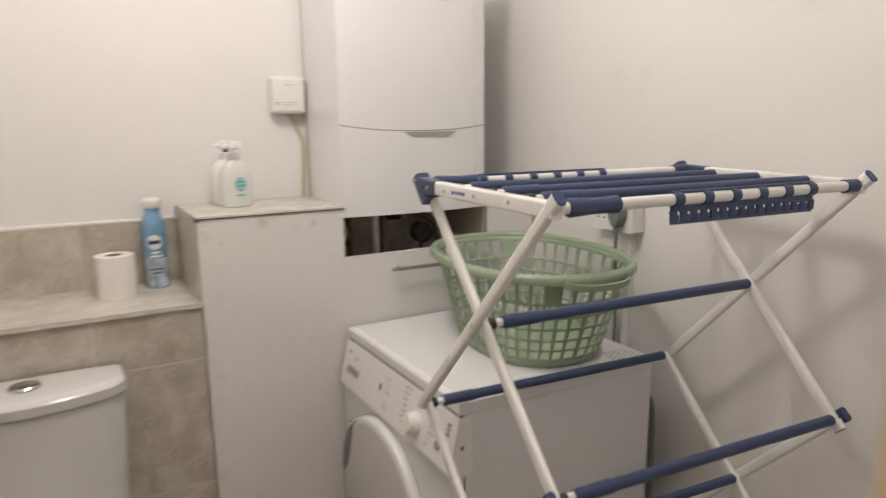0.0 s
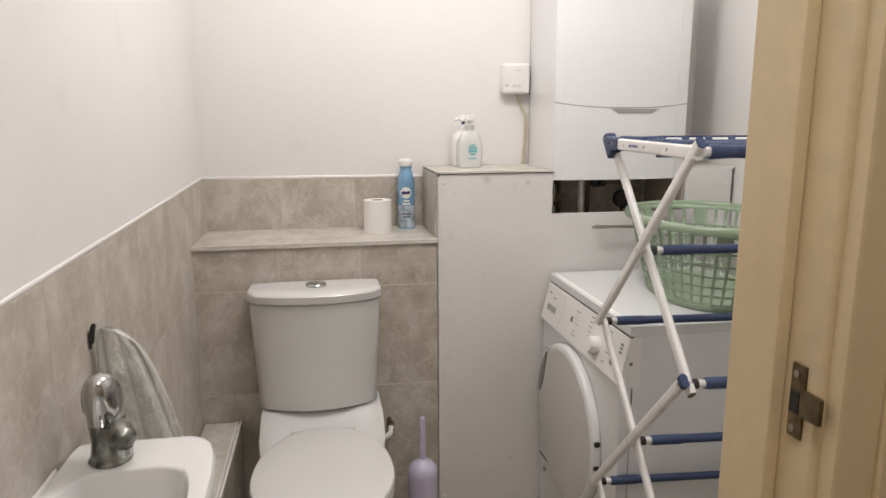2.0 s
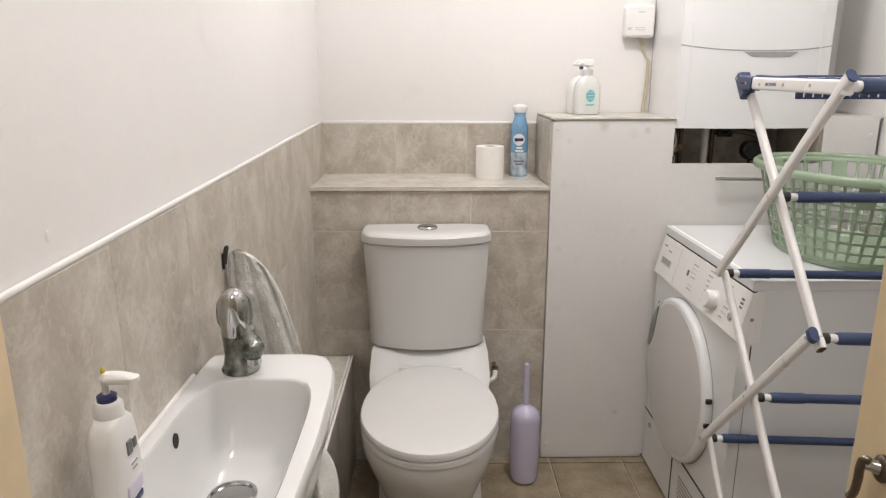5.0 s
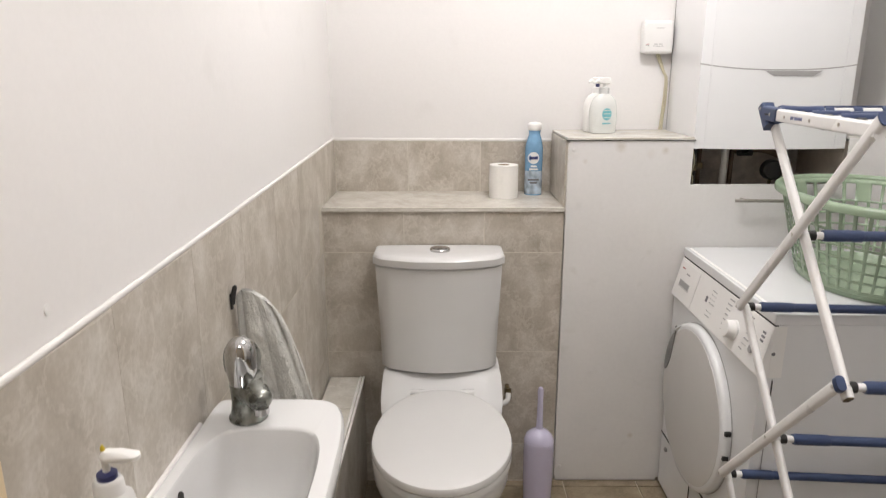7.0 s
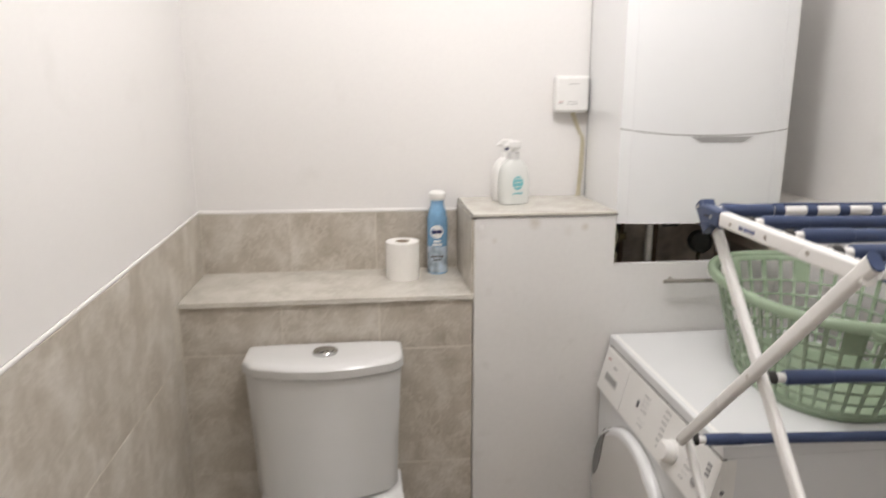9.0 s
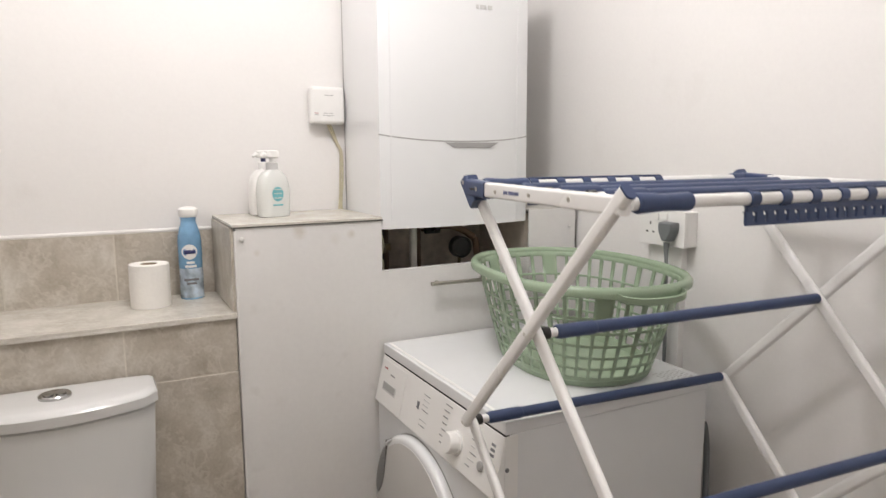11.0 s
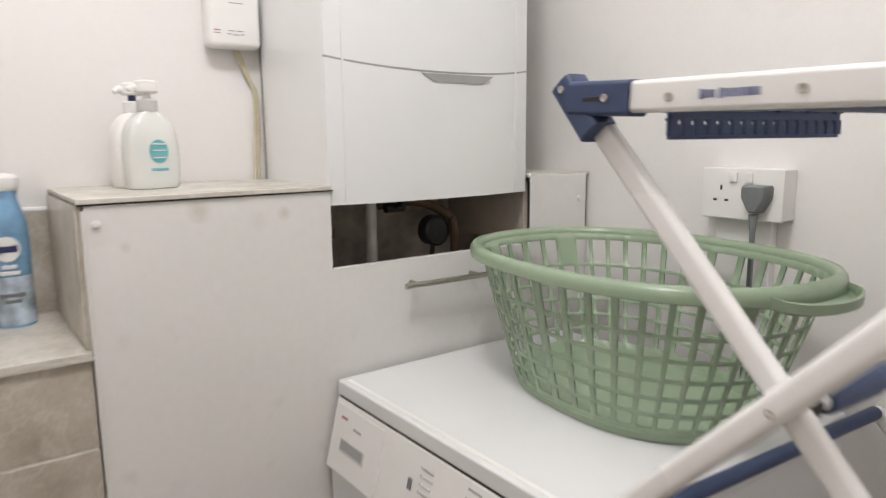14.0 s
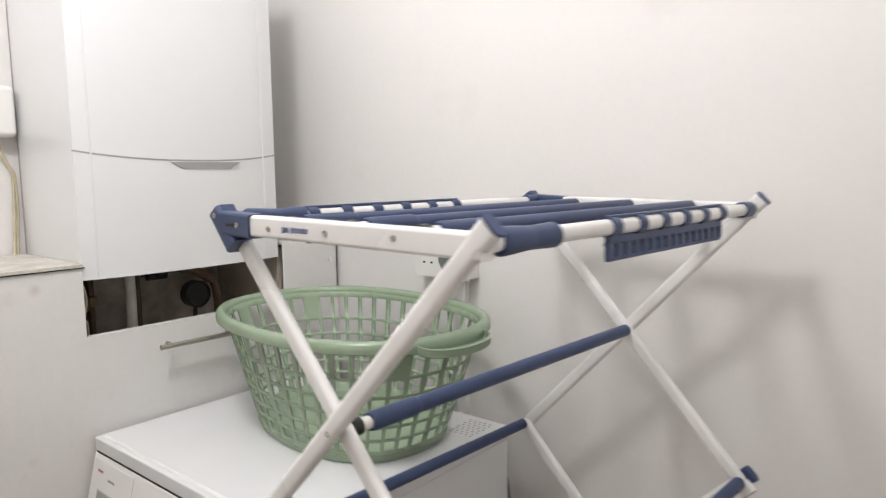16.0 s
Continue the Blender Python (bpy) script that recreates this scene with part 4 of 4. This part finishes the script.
# ---- tumble dryer ----
def dryer():
    x0, x1, y0, y1, zt = 0.748, 1.305, 1.388, 1.988, 0.83
    d = thing("tumble_dryer", (1.03, 1.69, 0), "white tumble dryer turned sideways with round door", "tumble dryer")
    part("cabinet", merge(box((x0 + 0.004, y0, 0.012), (x1, y1, 0.678), 0.003), box((0.781, y0, 0.676), (x1, y1, zt - 0.0262), 0.0004)), ENAMEL, d)
    lid = part("lid", box((0.772, y0 - 0.0008, zt - 0.0265), (x1 + 0.004, y1 + 0.002, zt), 0.003, 3), ENAMEL, d)
    part("lid_edge", box((0.782, y0 + 0.012, zt - 0.0002), (0.79, y1 - 0.012, zt + 0.0008), 0.0003), PLASTIC, lid)
    part("lid_gap", box((0.7735, y0 + 0.0005, zt - 0.0305), (0.80, y1 - 0.003, zt - 0.026)), GAP, d)
    # sloping fascia
    zf0, zf1 = 0.676, zt - 0.0293
    xa, xb = 0.7435, 0.774
    prof = [(0.80, zf0), (xa + 0.004, zf0), (xa, zf0 + 0.006), (xb - 0.002, zf1 - 0.003), (xb + 0.002, zf1), (0.80, zf1)]
    fascia = part("fascia", rings([[(x, y, z) for x, z in prof] for y in (y0 - 0.001, y1 + 0.001)]), PLASTIC, d, smooth=False)
    slope = Vector((xb - 0.002 - xa, 0, zf1 - zf0 - 0.009)).normalized()
    nrm = Vector((-slope.z, 0, slope.x))

    def on(y, z, out=0.0):
        k = (z - zf0 - 0.006) / slope.z
        return Vector((xa, y, zf0 + 0.006)) + slope * k + nrm * out

    def patch(nm, ya, yb_, za, zb_, thick, mat, parent, label=""):
        a, b_, c, e = on(ya, za), on(yb_, za), on(yb_, zb_), on(ya, zb_)
        return part(nm, rings([[p - nrm * 0.001 for p in (a, b_, c, e)], [p + nrm * thick for p in (a, b_, c, e)]]), mat, parent, label, False)

    patch("drawer_front", 1.83, 1.982, 0.683, 0.792, 0.0015, PLASTIC, fascia)
    patch("drawer_grip", 1.875, 1.955, 0.718, 0.740, 0.0022, SHADE, fascia, "pale recessed drawer grip")
    patch("red_print", 1.943, 1.963, 0.771, 0.7748, 0.0022, RED, fascia)
    patch("print", 1.895, 1.920, 0.762, 0.766, 0.0022, GRIP, fascia)
    patch("print", 1.742, 1.750, 0.736, 0.752, 0.0025, MARK, fascia)
    rnd = random.Random(4)
    for k in (0, 1, 2, 3, 5, 6):
        patch("print", 1.694 + 0.010 * rnd.random(), 1.720, 0.774 - 0.0115 * k, 0.7762 - 0.0115 * k, 0.0012, SHADE if k % 3 else GRIP, fascia)
        patch("print", 1.7235, 1.7255, 0.774 - 0.0115 * k, 0.7765 - 0.0115 * k, 0.0012, GRIP, fascia)
    for k in range(7):
        bow = 0.010 * math.sin(math.pi * k / 6)
        patch("print", 1.594 + bow, 1.610 + bow + 0.012 * rnd.random(), 0.786 - 0.0135 * k, 0.7886 - 0.0135 * k, 0.0012, GRIP, fascia)
        patch("print", 1.490 - bow - 0.012 * rnd.random(), 1.504 - bow, 0.784 - 0.0135 * k, 0.7864 - 0.0135 * k, 0.0012, SHADE if k % 2 else GRIP, fascia)
    patch("drawer_hollow", 1.880, 1.950, 0.7225, 0.7385, 0.0030, GRIP, fascia, "shadowed hollow of the drawer grip")
    for k in range(3):
        patch("print", 1.412, 1.426, 0.772 - 0.010 * k, 0.777 - 0.010 * k, 0.0012, MARK, fascia)
    kc = on(1.552, 0.728)
    e1, e2 = Vector((0, 1, 0)), slope
    part("program_knob", rings([[kc + nrm * h + (e1 * math.cos(a) + e2 * math.sin(a)) * r for a in [2 * math.pi * i / 28 for i in range(28)]] for r, h in ((0.026, -0.001), (0.026, 0.004), (0.0235, 0.006), (0.0225, 0.022), (0.020, 0.025), (0.009, 0.0255))]), PLASTIC, d, "round white programme knob")
    kb = on(1.447, 0.722)
    part("start_button", rings([[kb + nrm * h + (e1 * math.cos(a) + e2 * math.sin(a)) * r for a in [2 * math.pi * i / 20 for i in range(20)]] for r, h in ((0.010, -0.001), (0.010, 0.004), (0.007, 0.006))]), GRIP, d)
    # round door
    cy, cz, xf = 1.722, 0.428, x0 + 0.004

    def disc(rows, n=96):
        return rings([[(x, cy + r * math.cos(2 * math.pi * i / n), cz + r * math.sin(2 * math.pi * i / n)) for i in range(n)] for r, x in rows])

    door = part("door", disc([(0.236, xf + 0.001), (0.238, xf - 0.010), (0.236, xf - 0.019), (0.230, xf - 0.024), (0.222, xf - 0.0245), (0.16, xf - 0.028), (0.02, xf - 0.030)]), ENAMEL, d)
    part("door_face", disc([(0.2195, xf - 0.0240), (0.2190, xf - 0.0256), (0.16, xf - 0.0291), (0.02, xf - 0.0311)]), DOOR_FACE, door, "silver-grey door face")
    part("door_gap", disc([(0.2395, xf + 0.001), (0.2395, xf - 0.0010), (0.230, xf - 0.0014)]), GRIP, d)
    scoop = []
    for k in range(25):
        f = k / 24
        t_ = radians(6 + 48 * f)
        r_in = 0.2365 - 0.060 * math.sin(math.pi * min(1.0, 0.10 + 0.95 * f)) ** 0.6 * (1 - 0.35 * f)
        prof = [(r_in, 0.0276), (r_in + 0.001, 0.0296), ((r_in + 0.236) / 2, 0.0272), (0.2335, 0.0238), (0.2388, 0.0185), (0.2396, 0.0100), (r_in, 0.0100)]
        scoop.append([(xf - dx, cy + r * math.cos(t_), cz + r * math.sin(t_)) for r, dx in prof])
    part("door_grip", rings(scoop), SCOOP, door, "hollowed door grip, its shade painted dark grey")
    part("grip_ridge", tube([(xf - dx, cy + r * math.cos(radians(t_)), cz + r * math.sin(radians(t_))) for r, t_, dx in ((0.236, 40, 0.020), (0.230, 47, 0.026), (0.231, 54, 0.025), (0.232, 62, 0.021))], [0.0015, 0.0045, 0.005, 0.002], 10), ENAMEL, door, "white pointed ridge of the grip")
    for zz in (0.468, 0.40):
        part("hinge_mark", box((xf - 0.020, cy - 0.2405, zz), (xf - 0.005, cy - 0.232, zz + 0.012), 0.001), BLACK, door)
    # plinth
    part("plinth_gap", box((x0 + 0.002, y0 + 0.002, 0.196), (x0 + 0.006, y1 - 0.002, 0.200)), GAP, d)
    part("plinth_split", box((x0 + 0.002, 1.716, 0.02), (x0 + 0.006, 1.720, 0.197)), GAP, d)
    part("plinth_button", lathe((x0 + 0.003, 1.93, 0.155), [(0.006, 0), (0.008, 0.006), (0.006, 0.012)], 14), GRIP, d)
    for k in range(9):
        part("vent_slit", bar((x0 + 0.0035, 1.44, 0.04 + 0.013 * k), (x0 + 0.0035, 1.66, 0.04 + 0.013 * k), 0.0022, 0.0012, (0, 0, 1), 0.0008), GRIP, d)
    # side panel details
    part("fascia_side", box((0.770, y0 - 0.0022, zf0), (0.7815, y0 + 0.001, zf1), 0.001), PLASTIC, d)
    part("fascia_screw", rings([[(0.775 + r * math.cos(a), y0 - dy, 0.735 + r * math.sin(a)) for a in [2 * math.pi * i / 14 for i in range(14)]] for r, dy in ((0.0045, 0.001), (0.0045, 0.003), (0.002, 0.0034))]), MARK, d)
    part("side_seam", box((0.780, y0 - 0.0012, 0.02), (0.782, y0 + 0.001, zf0 - 0.004)), GRIP, d)
    part("side_slot", box((0.7798, y0 - 0.0016, 0.630), (0.7825, y0 + 0.001, 0.668)), GAP, d)
    for x in (x0 + 0.05, x1 - 0.05):
        for y in (y0 + 0.05, y1 - 0.05):
            part("foot", lathe((x, y, 0.0), [(0.020, 0), (0.020, 0.008), (0.012, 0.014)], 16), BLACK, d)
    for i in range(9):
        for j in range(5):
            part("lid_dot", box((1.215 + 0.010 * i, 1.41 + 0.012 * j + 0.004 * (i % 2), zt - 0.0004), (1.219 + 0.010 * i, 1.415 + 0.012 * j + 0.004 * (i % 2), zt + 0.0006)), GRIP, lid) if i < 8 else None
    return d


dryer()
tagged(part("drain_hose", tube(spline([(1.325, 1.45, 0.68), (1.335, 1.43, 0.72), (1.345, 1.415, 0.66), (1.343, 1.41, 0.45), (1.338, 1.42, 0.2), (1.335, 1.46, 0.008)], 6), 0.007), GREYPLUG), "dark hose hanging behind the dryer", "hose")

# socket, plug and lead
so = thing("wall_socket", (XR, 1.62, 1.14), "white double wall socket on a surface box", "socket")
SY0, SY1, SZ0, SZ1 = 1.538, 1.686, 1.098, 1.186
part("back_box", box((XR - 0.036, SY0, SZ0), (XR, SY1, SZ1), 0.003), PLASTIC, so)
part("face_plate", box((XR - 0.046, SY0 - 0.001, SZ0 - 0.001), (XR - 0.0355, SY1 + 0.001, SZ1 + 0.001), 0.003), PLASTIC, so)
for yc in (1.576, 1.649):
    for dy, dz, w, hh in ((0, 0.010, 0.004, 0.009), (-0.011, -0.012, 0.007, 0.004), (0.011, -0.012, 0.007, 0.004)):
        part("pin_hole", box((XR - 0.0464, yc + dy - w / 2, 1.142 + dz - hh / 2), (XR - 0.0455, yc + dy + w / 2, 1.142 + dz + hh / 2)), GAP, so)
    part("switch", box((XR - 0.050, yc + (0.014 if yc < 1.6 else -0.030), 1.162), (XR - 0.045, yc + (0.028 if yc < 1.6 else -0.016), 1.180), 0.0015), PLASTIC, so)
pg = thing("plug", (XR - 0.05, 1.585, 1.135), "grey moulded plug in the socket", "plug")
body = [(-0.024, 0.022), (-0.027, 0.016), (-0.026, -0.004), (-0.012, -0.030), (-0.008, -0.034), (0.008, -0.034), (0.012, -0.030), (0.026, -0.004), (0.027, 0.016), (0.024, 0.022)]
part("plug_body", rings([[(XR - 0.046 - dx, 1.576 + 0.84 * k * u, 1.141 + 0.84 * k * w) for u, w in body] for dx, k in ((0.0, 1.0), (0.020, 1.0), (0.026, 0.93), (0.028, 0.84))]), GREYPLUG, pg)
part("cord_grip", tube([(XR - 0.060, 1.579, 1.110), (XR - 0.060, 1.579, 1.082)], [0.0078, 0.0055], 12), GREYPLUG, pg)
part("lead", tube(spline([(XR - 0.060, 1.579, 1.100), (XR - 0.059, 1.579, 1.07), (XR - 0.05, 1.584, 0.98), (XR - 0.04, 1.59, 0.80), (XR - 0.04, 1.59, 0.30)], 6), 0.0048), GREYPLUG, pg)
tr = box((XR - 0.020, 1.566, 0.30), (XR, 1.672, SZ0 + 0.001), 0.002)
structure("cable_trunking", tr, PLASTIC, "white cable trunking below the socket", "trunking")


# ---- laundry basket ----
def basket():
    cx, cy, z0, h, turn = 1.124, 1.644, 0.831, 0.227, radians(-7)
    c, s = math.cos(turn), math.sin(turn)
    b = thing("laundry_basket", (cx, cy, z0), "oval green plastic laundry basket on the dryer", "laundry basket")

    def at(a, f, extra=0.0):
        """A point of the wall: angle a, share f of the height; the long way is along y."""
        la, lb = 0.205 + 0.083 * f ** 0.9 + extra, 0.152 + 0.053 * f ** 0.9 + extra
        u = lb * math.copysign(abs(math.cos(a)) ** 0.86, math.cos(a))
        v = la * math.copysign(abs(math.sin(a)) ** 0.86, math.sin(a))
        return Vector((cx + u * c - v * s, cy + u * s + v * c, z0 + h * f))

    cols, rows = 40, 6
    ang = []
    for i in range(cols):
        ang += [2 * math.pi * (i + 0.0) / cols, 2 * math.pi * (i + 0.25) / cols]
    lev = [0.0, 0.03, 0.10]
    tall = [0.0, 0.13, 0.27, 0.42, 0.58, 0.76, 1.0]
    for j in range(rows):
        a0 = 0.10 + 0.83 * tall[j]
        a1 = 0.10 + 0.83 * tall[j + 1]
        lev += [a1 - 0.024, a1] if j < rows - 1 else [0.93]
    lev += [1.0]
    bm = bmesh.new()
    grid = [[bm.verts.new(at(a, f)) for a in ang] for f in lev]
    n = len(ang)
    blank = {7, 12, 27, 32}
    for j in range(len(lev) - 1):
        hole_row = 2 <= j < len(lev) - 2 and (j - 2) % 2 == 0
        for i in range(n):
            col = i // 2
            if hole_row and i % 2 == 1 and not (j >= len(lev) - 4 and col in blank):
                continue
            bm.faces.new((grid[j][i], grid[j][(i + 1) % n], grid[j + 1][(i + 1) % n], grid[j + 1][i]))
    body = part("lattice", bm, GREEN, b)
    md = body.modifiers.new("thickness", "SOLIDIFY")
    md.thickness, md.offset = 0.0035, -1
    part("base", rings([[at(2 * math.pi * i / 60, 0.0, -0.006) for i in range(60)], [at(2 * math.pi * i / 60, 0.004, 0.0005) for i in range(60)], [at(2 * math.pi * i / 60, 0.06, 0.0015) for i in range(60)], [at(2 * math.pi * i / 60, 0.065, -0.003) for i in range(60)], [at(2 * math.pi * i / 60, 0.02, -0.005) for i in range(60)]]), GREEN, b)
    m = 96
    loops = []
    for i in range(m):
        a = 2 * math.pi * i / m
        p, q = at(a, 1.0), at(a, 1.0, 0.01)
        w = (q - p).normalized()
        ends = max(0.0, abs(math.sin(a)) - 0.90) / 0.10
        reach = 0.017 + 0.003 * ends
        drop = 0.004 * ends
        prof = [(-0.004, -0.008), (-0.005, 0.000), (-0.002, 0.006), (0.004, 0.009), (reach * 0.65, 0.008 - drop), (reach * 0.92, 0.003 - drop), (reach, -0.004 - drop), (reach * 0.95, -0.011 - drop), (reach * 0.8, -0.013 - drop), (0.003, -0.011)]
        loops.append([p + w * u + Vector((0, 0, v)) for u, v in prof])
    part("rim", rings(loops, wrap=True), GREEN, b, "thick rolled rim")
    for sign in (1, -1):
        lip = []
        for k in range(25):
            f = k / 24
            a = sign * math.pi / 2 + radians(-17 + 34 * f)
            p, q = at(a, 1.0), at(a, 1.0, 0.01)
            w = (q - p).normalized()
            out = 0.016 + 0.030 * math.sin(math.pi * f) ** 0.4
            sag = 0.010 * math.sin(math.pi * f) ** 0.5
            prof = [(0.008, -0.006), (out * 0.55, -0.010 - sag * 0.7), (out * 0.85, -0.008 - sag), (out, 0.001 - sag * 0.7), (out + 0.004, 0.000 - sag * 0.7), (out + 0.003, -0.010 - sag), (out * 0.8, -0.014 - sag), (0.008, -0.014 - sag * 0.5)]
            lip.append([p + w * u + Vector((0, 0, v)) for u, v in prof])
        part("handle", rings(lip), GREEN, b, "moulded grab lip under the rim")
    return b


basket()


# ---- clothes airer ----
def airer():
    xl, xr = 0.690, 1.304
    zs = [1.272, 0.847, 0.432, 0.012]
    far, near = [1.378, 1.388, 1.378, 1.388], [0.992, 0.992, 0.990, 0.988]
    a = thing("clothes_airer", (0.99, 1.17, 0), "white folding clothes airer with navy plastic bars", "clothes airer")

    def leg(p, q, parent=a):
        return part("leg", bar(p, q, 0.0107, 0.0065, (0, 1, 0), 0.006), RAIL, parent)

    def rivet(x, y, z, side):
        return part("rivet", rings([[(x + side * dx, y + r * math.cos(t), z + r * math.sin(t)) for t in [2 * math.pi * k / 12 for k in range(12)]] for r, dx in ((0.0034, 0.0), (0.0034, 0.0007), (0.0026, 0.0011), (0.0014, 0.0004))]), STEEL, a)

    for x, side in ((xl, -1), (xr, 1)):
        for k in range(3):
            lo, hi = zs[k + 1], zs[k]
            inn, outr = x - side * 0.007, x + side * 0.007
            leg((inn, far[k], hi), (inn, near[k + 1], lo))
            leg((outr, near[k], hi), (outr, far[k + 1], lo))
            ym = (far[k] + near[k] + far[k + 1] + near[k + 1]) / 4
            rivet(outr + side * 0.006, ym, (lo + hi) / 2, side)
            if k:
                part("joint_cap", bar((outr, near[k] - 0.013, hi + 0.013), (outr, near[k] - 0.004, hi + 0.004), 0.0132, 0.0072, (0, 1, 0), 0.0065), BLUE, a, "navy leg end cap")
                part("leg_end", bar((inn, near[k] - 0.002, hi - 0.002), (inn, near[k] - 0.015, hi - 0.015), 0.0125, 0.0065, (0, 1, 0), 0.006), RAIL, a)
                part("leg_plug", bar((inn, near[k] - 0.0135, hi - 0.0135), (inn, near[k] - 0.016, hi - 0.016), 0.0112, 0.0055, (0, 1, 0), 0.005), BRASS, a, "brown end plug")
                for yy in (near[k], far[k]):
                    rivet(outr + side * 0.006, yy, hi, side)
        # top side rail
        part("top_rail", bar((x + side * 0.004, near[0] - 0.004, 1.2655), (x + side * 0.004, far[0] - 0.025, 1.2705), 0.0120, 0.0085, (0, 0, 1), 0.004), RAIL, a)
        for yy in (1.087, 1.182, 1.277):
            rivet(x + side * 0.0125, yy, 1.268, side)
        # far corner fitting: socket and wedge
        part("corner_fitting", bar((x + side * 0.004, far[0] - 0.067, 1.2690), (x + side * 0.004, far[0] - 0.006, 1.2715), 0.0138, 0.0112, (0, 0, 1), 0.004), BLUE, a, "navy corner socket")
        part("corner_fitting", bar((x + side * 0.001, far[0] + 0.008, 1.2845), (x + side * 0.001, far[0] - 0.026, 1.2440), 0.0122, 0.0130, (0, 1, 0), 0.006), BLUE, a)
        rivet(x + side * 0.0138, far[0] + 0.004, 1.2795, side)
        part("slot", box((x + side * 0.0150 - 0.0008, far[0] - 0.040, 1.2682), (x + side * 0.0150 + 0.0008, far[0] - 0.022, 1.2715), 0.0004), GAP, a)
        rivet(x + side * 0.0150, far[0] - 0.044, 1.270, side)
        part("leg_end", bar((x + side * 0.007, near[0] - 0.0125, 1.2835), (x + side * 0.007, near[0] + 0.002, 1.2695), 0.0118, 0.0068, (0, 1, 0), 0.006), RAIL, a)
        part("leg_cap", bar((x + side * 0.007, near[0] - 0.0140, 1.2850), (x + side * 0.007, near[0] - 0.0120, 1.2830), 0.0122, 0.0072, (0, 1, 0), 0.0065), BLUE, a, "navy plug in the tube end")
        for yy, zz in ((near[3], zs[3]), (far[3], zs[3])):
            part("foot", box((x - 0.016, yy - 0.015, 0.0), (x + 0.016, yy + 0.015, 0.030), 0.006), BLUE, a)
    # worn blue lettering on the side rail, too rubbed to spell out
    y = 1.252
    for w in (0.0030, 0.0024, 0.0024, 0.0022, 0.0, 0.0032, 0.0024, 0.0024, 0.0020, 0.0024, 0.0024, 0.0024, 0.0022, 0.0024, 0.0014):
        if w:
            tall = 0.0037 if w > 0.0028 else 0.0029
            part("letter_bar", box((xl - 0.0130, y - w, 1.2685 - tall), (xl - 0.0120, y, 1.2685 + tall * 0.9), 0.0003), FADED, a)
        y -= w + 0.0006 if w else 0.0022

    def rod(y, z):
        part("rod_core", tube([(xl + 0.002, y, z), (xr - 0.002, y, z)], 0.0072, 14), RAIL, a)
        part("sleeve", tube([(xl + 0.040, y, z), (xl + 0.044, y, z), (xr - 0.014, y, z), (xr - 0.012, y, z)], [0.0085, 0.0098, 0.0098, 0.008], 16), BLUE, a, "navy plastic bar")
        part("sleeve_collar", tube([(xl + 0.038, y, z), (xl + 0.042, y, z), (xl + 0.105, y, z), (xl + 0.109, y, z)], [0.0098, 0.0112, 0.0112, 0.0098], 16), BLUE, a)
        part("end_ring", tube([(xl + 0.012, y, z), (xl + 0.024, y, z)], 0.0098, 14), BLACK, a)

    mids = [(zs[k] + zs[k + 1]) / 2 for k in range(3)]
    for z in mids:
        rod(1.182, z)
    for k in (1, 2):
        rod(near[k], zs[k])
        rod(far[k], zs[k])
    for yy in (1.080, 1.180, 1.280):
        rod(yy, 1.270)
    # front and back rails with peg combs
    for yy, zz, sgn, c0, c1 in ((near[0] + 0.004, 1.2675, -1, 0.890, 1.190), (far[0] - 0.010, 1.2735, 1, 0.795, 1.085)):
        part("end_rail", tube([(xl + 0.01, yy, zz), (xr - 0.01, yy, zz)], 0.0088, 16), RAIL, a)
        part("rail_sleeve", tube([(xl + 0.018, yy, zz), (xl + 0.022, yy, zz), (xl + 0.062, yy, zz), (xl + 0.064, yy, zz), (xl + 0.100, yy, zz), (xl + 0.102, yy, zz)], [0.0115, 0.0135, 0.0112, 0.0112, 0.0124, 0.0116], 18), BLUE, a)
        part("rail_end", tube([(xr - 0.035, yy, zz), (xr - 0.006, yy, zz)], 0.0115, 16), BLUE, a)
        n = 6
        step = (c1 - c0 - 0.016) / (n - 1)
        comb = tube([(c0, yy, zz), (c0 + 0.016, yy, zz)], 0.0112, 14)
        for k in range(1, n):
            x0 = c0 + step * k
            tube([(x0, yy, zz), (x0 + 0.016, yy, zz)], 0.0112, 14, bm=comb)
        box((c0, yy - 0.003, zz + 0.0085), (c1, yy + 0.003, zz + 0.0125), 0.001, 1, bm=comb)
        box((c0, yy - 0.003, zz - 0.0175), (c1, yy + 0.003, zz - 0.008), 0.001, 1, bm=comb)
        box((c0, yy - 0.0025, zz - 0.0365), (c1, yy + 0.0025, zz - 0.0325), 0.001, 1, bm=comb)
        m = 15
        for k in range(m + 1):
            x0 = c0 + (c1 - c0 - 0.006) * k / m
            box((x0 - 0.0002, yy - 0.0022, zz - 0.033), (x0 + 0.0105, yy + 0.0022, zz - 0.017), 0, 1, bm=comb)
            box((x0 - 0.0025, yy - 0.0020, zz - 0.0195), (x0 + 0.0085, yy + 0.0020, zz - 0.017), 0, 1, bm=comb)
        for k in range(m):
            x0 = c0 + (c1 - c0 - 0.006) * (k + 0.5) / m
            box((x0 + 0.0012, yy - 0.0018, zz - 0.0335), (x0 + 0.0048, yy + 0.0018, zz - 0.0225), 0, 1, bm=comb)
        part("peg_comb", comb, BLUE, a, "navy clip-on peg comb")
    # it stands slightly askew to the room
    for o in a.children:
        for v in o.data.vertices:
            v.co.y -= 0.074 * (v.co.x + 0.30)
            v.co.z += 0.002 * min(1.0, v.co.z / 0.3) + 0.001 * max(0.0, (v.co.z - 0.85) / 0.42)
            v.co.x += 0.003 - 0.018 * (0.21 - v.co.y)
    return a


airer()
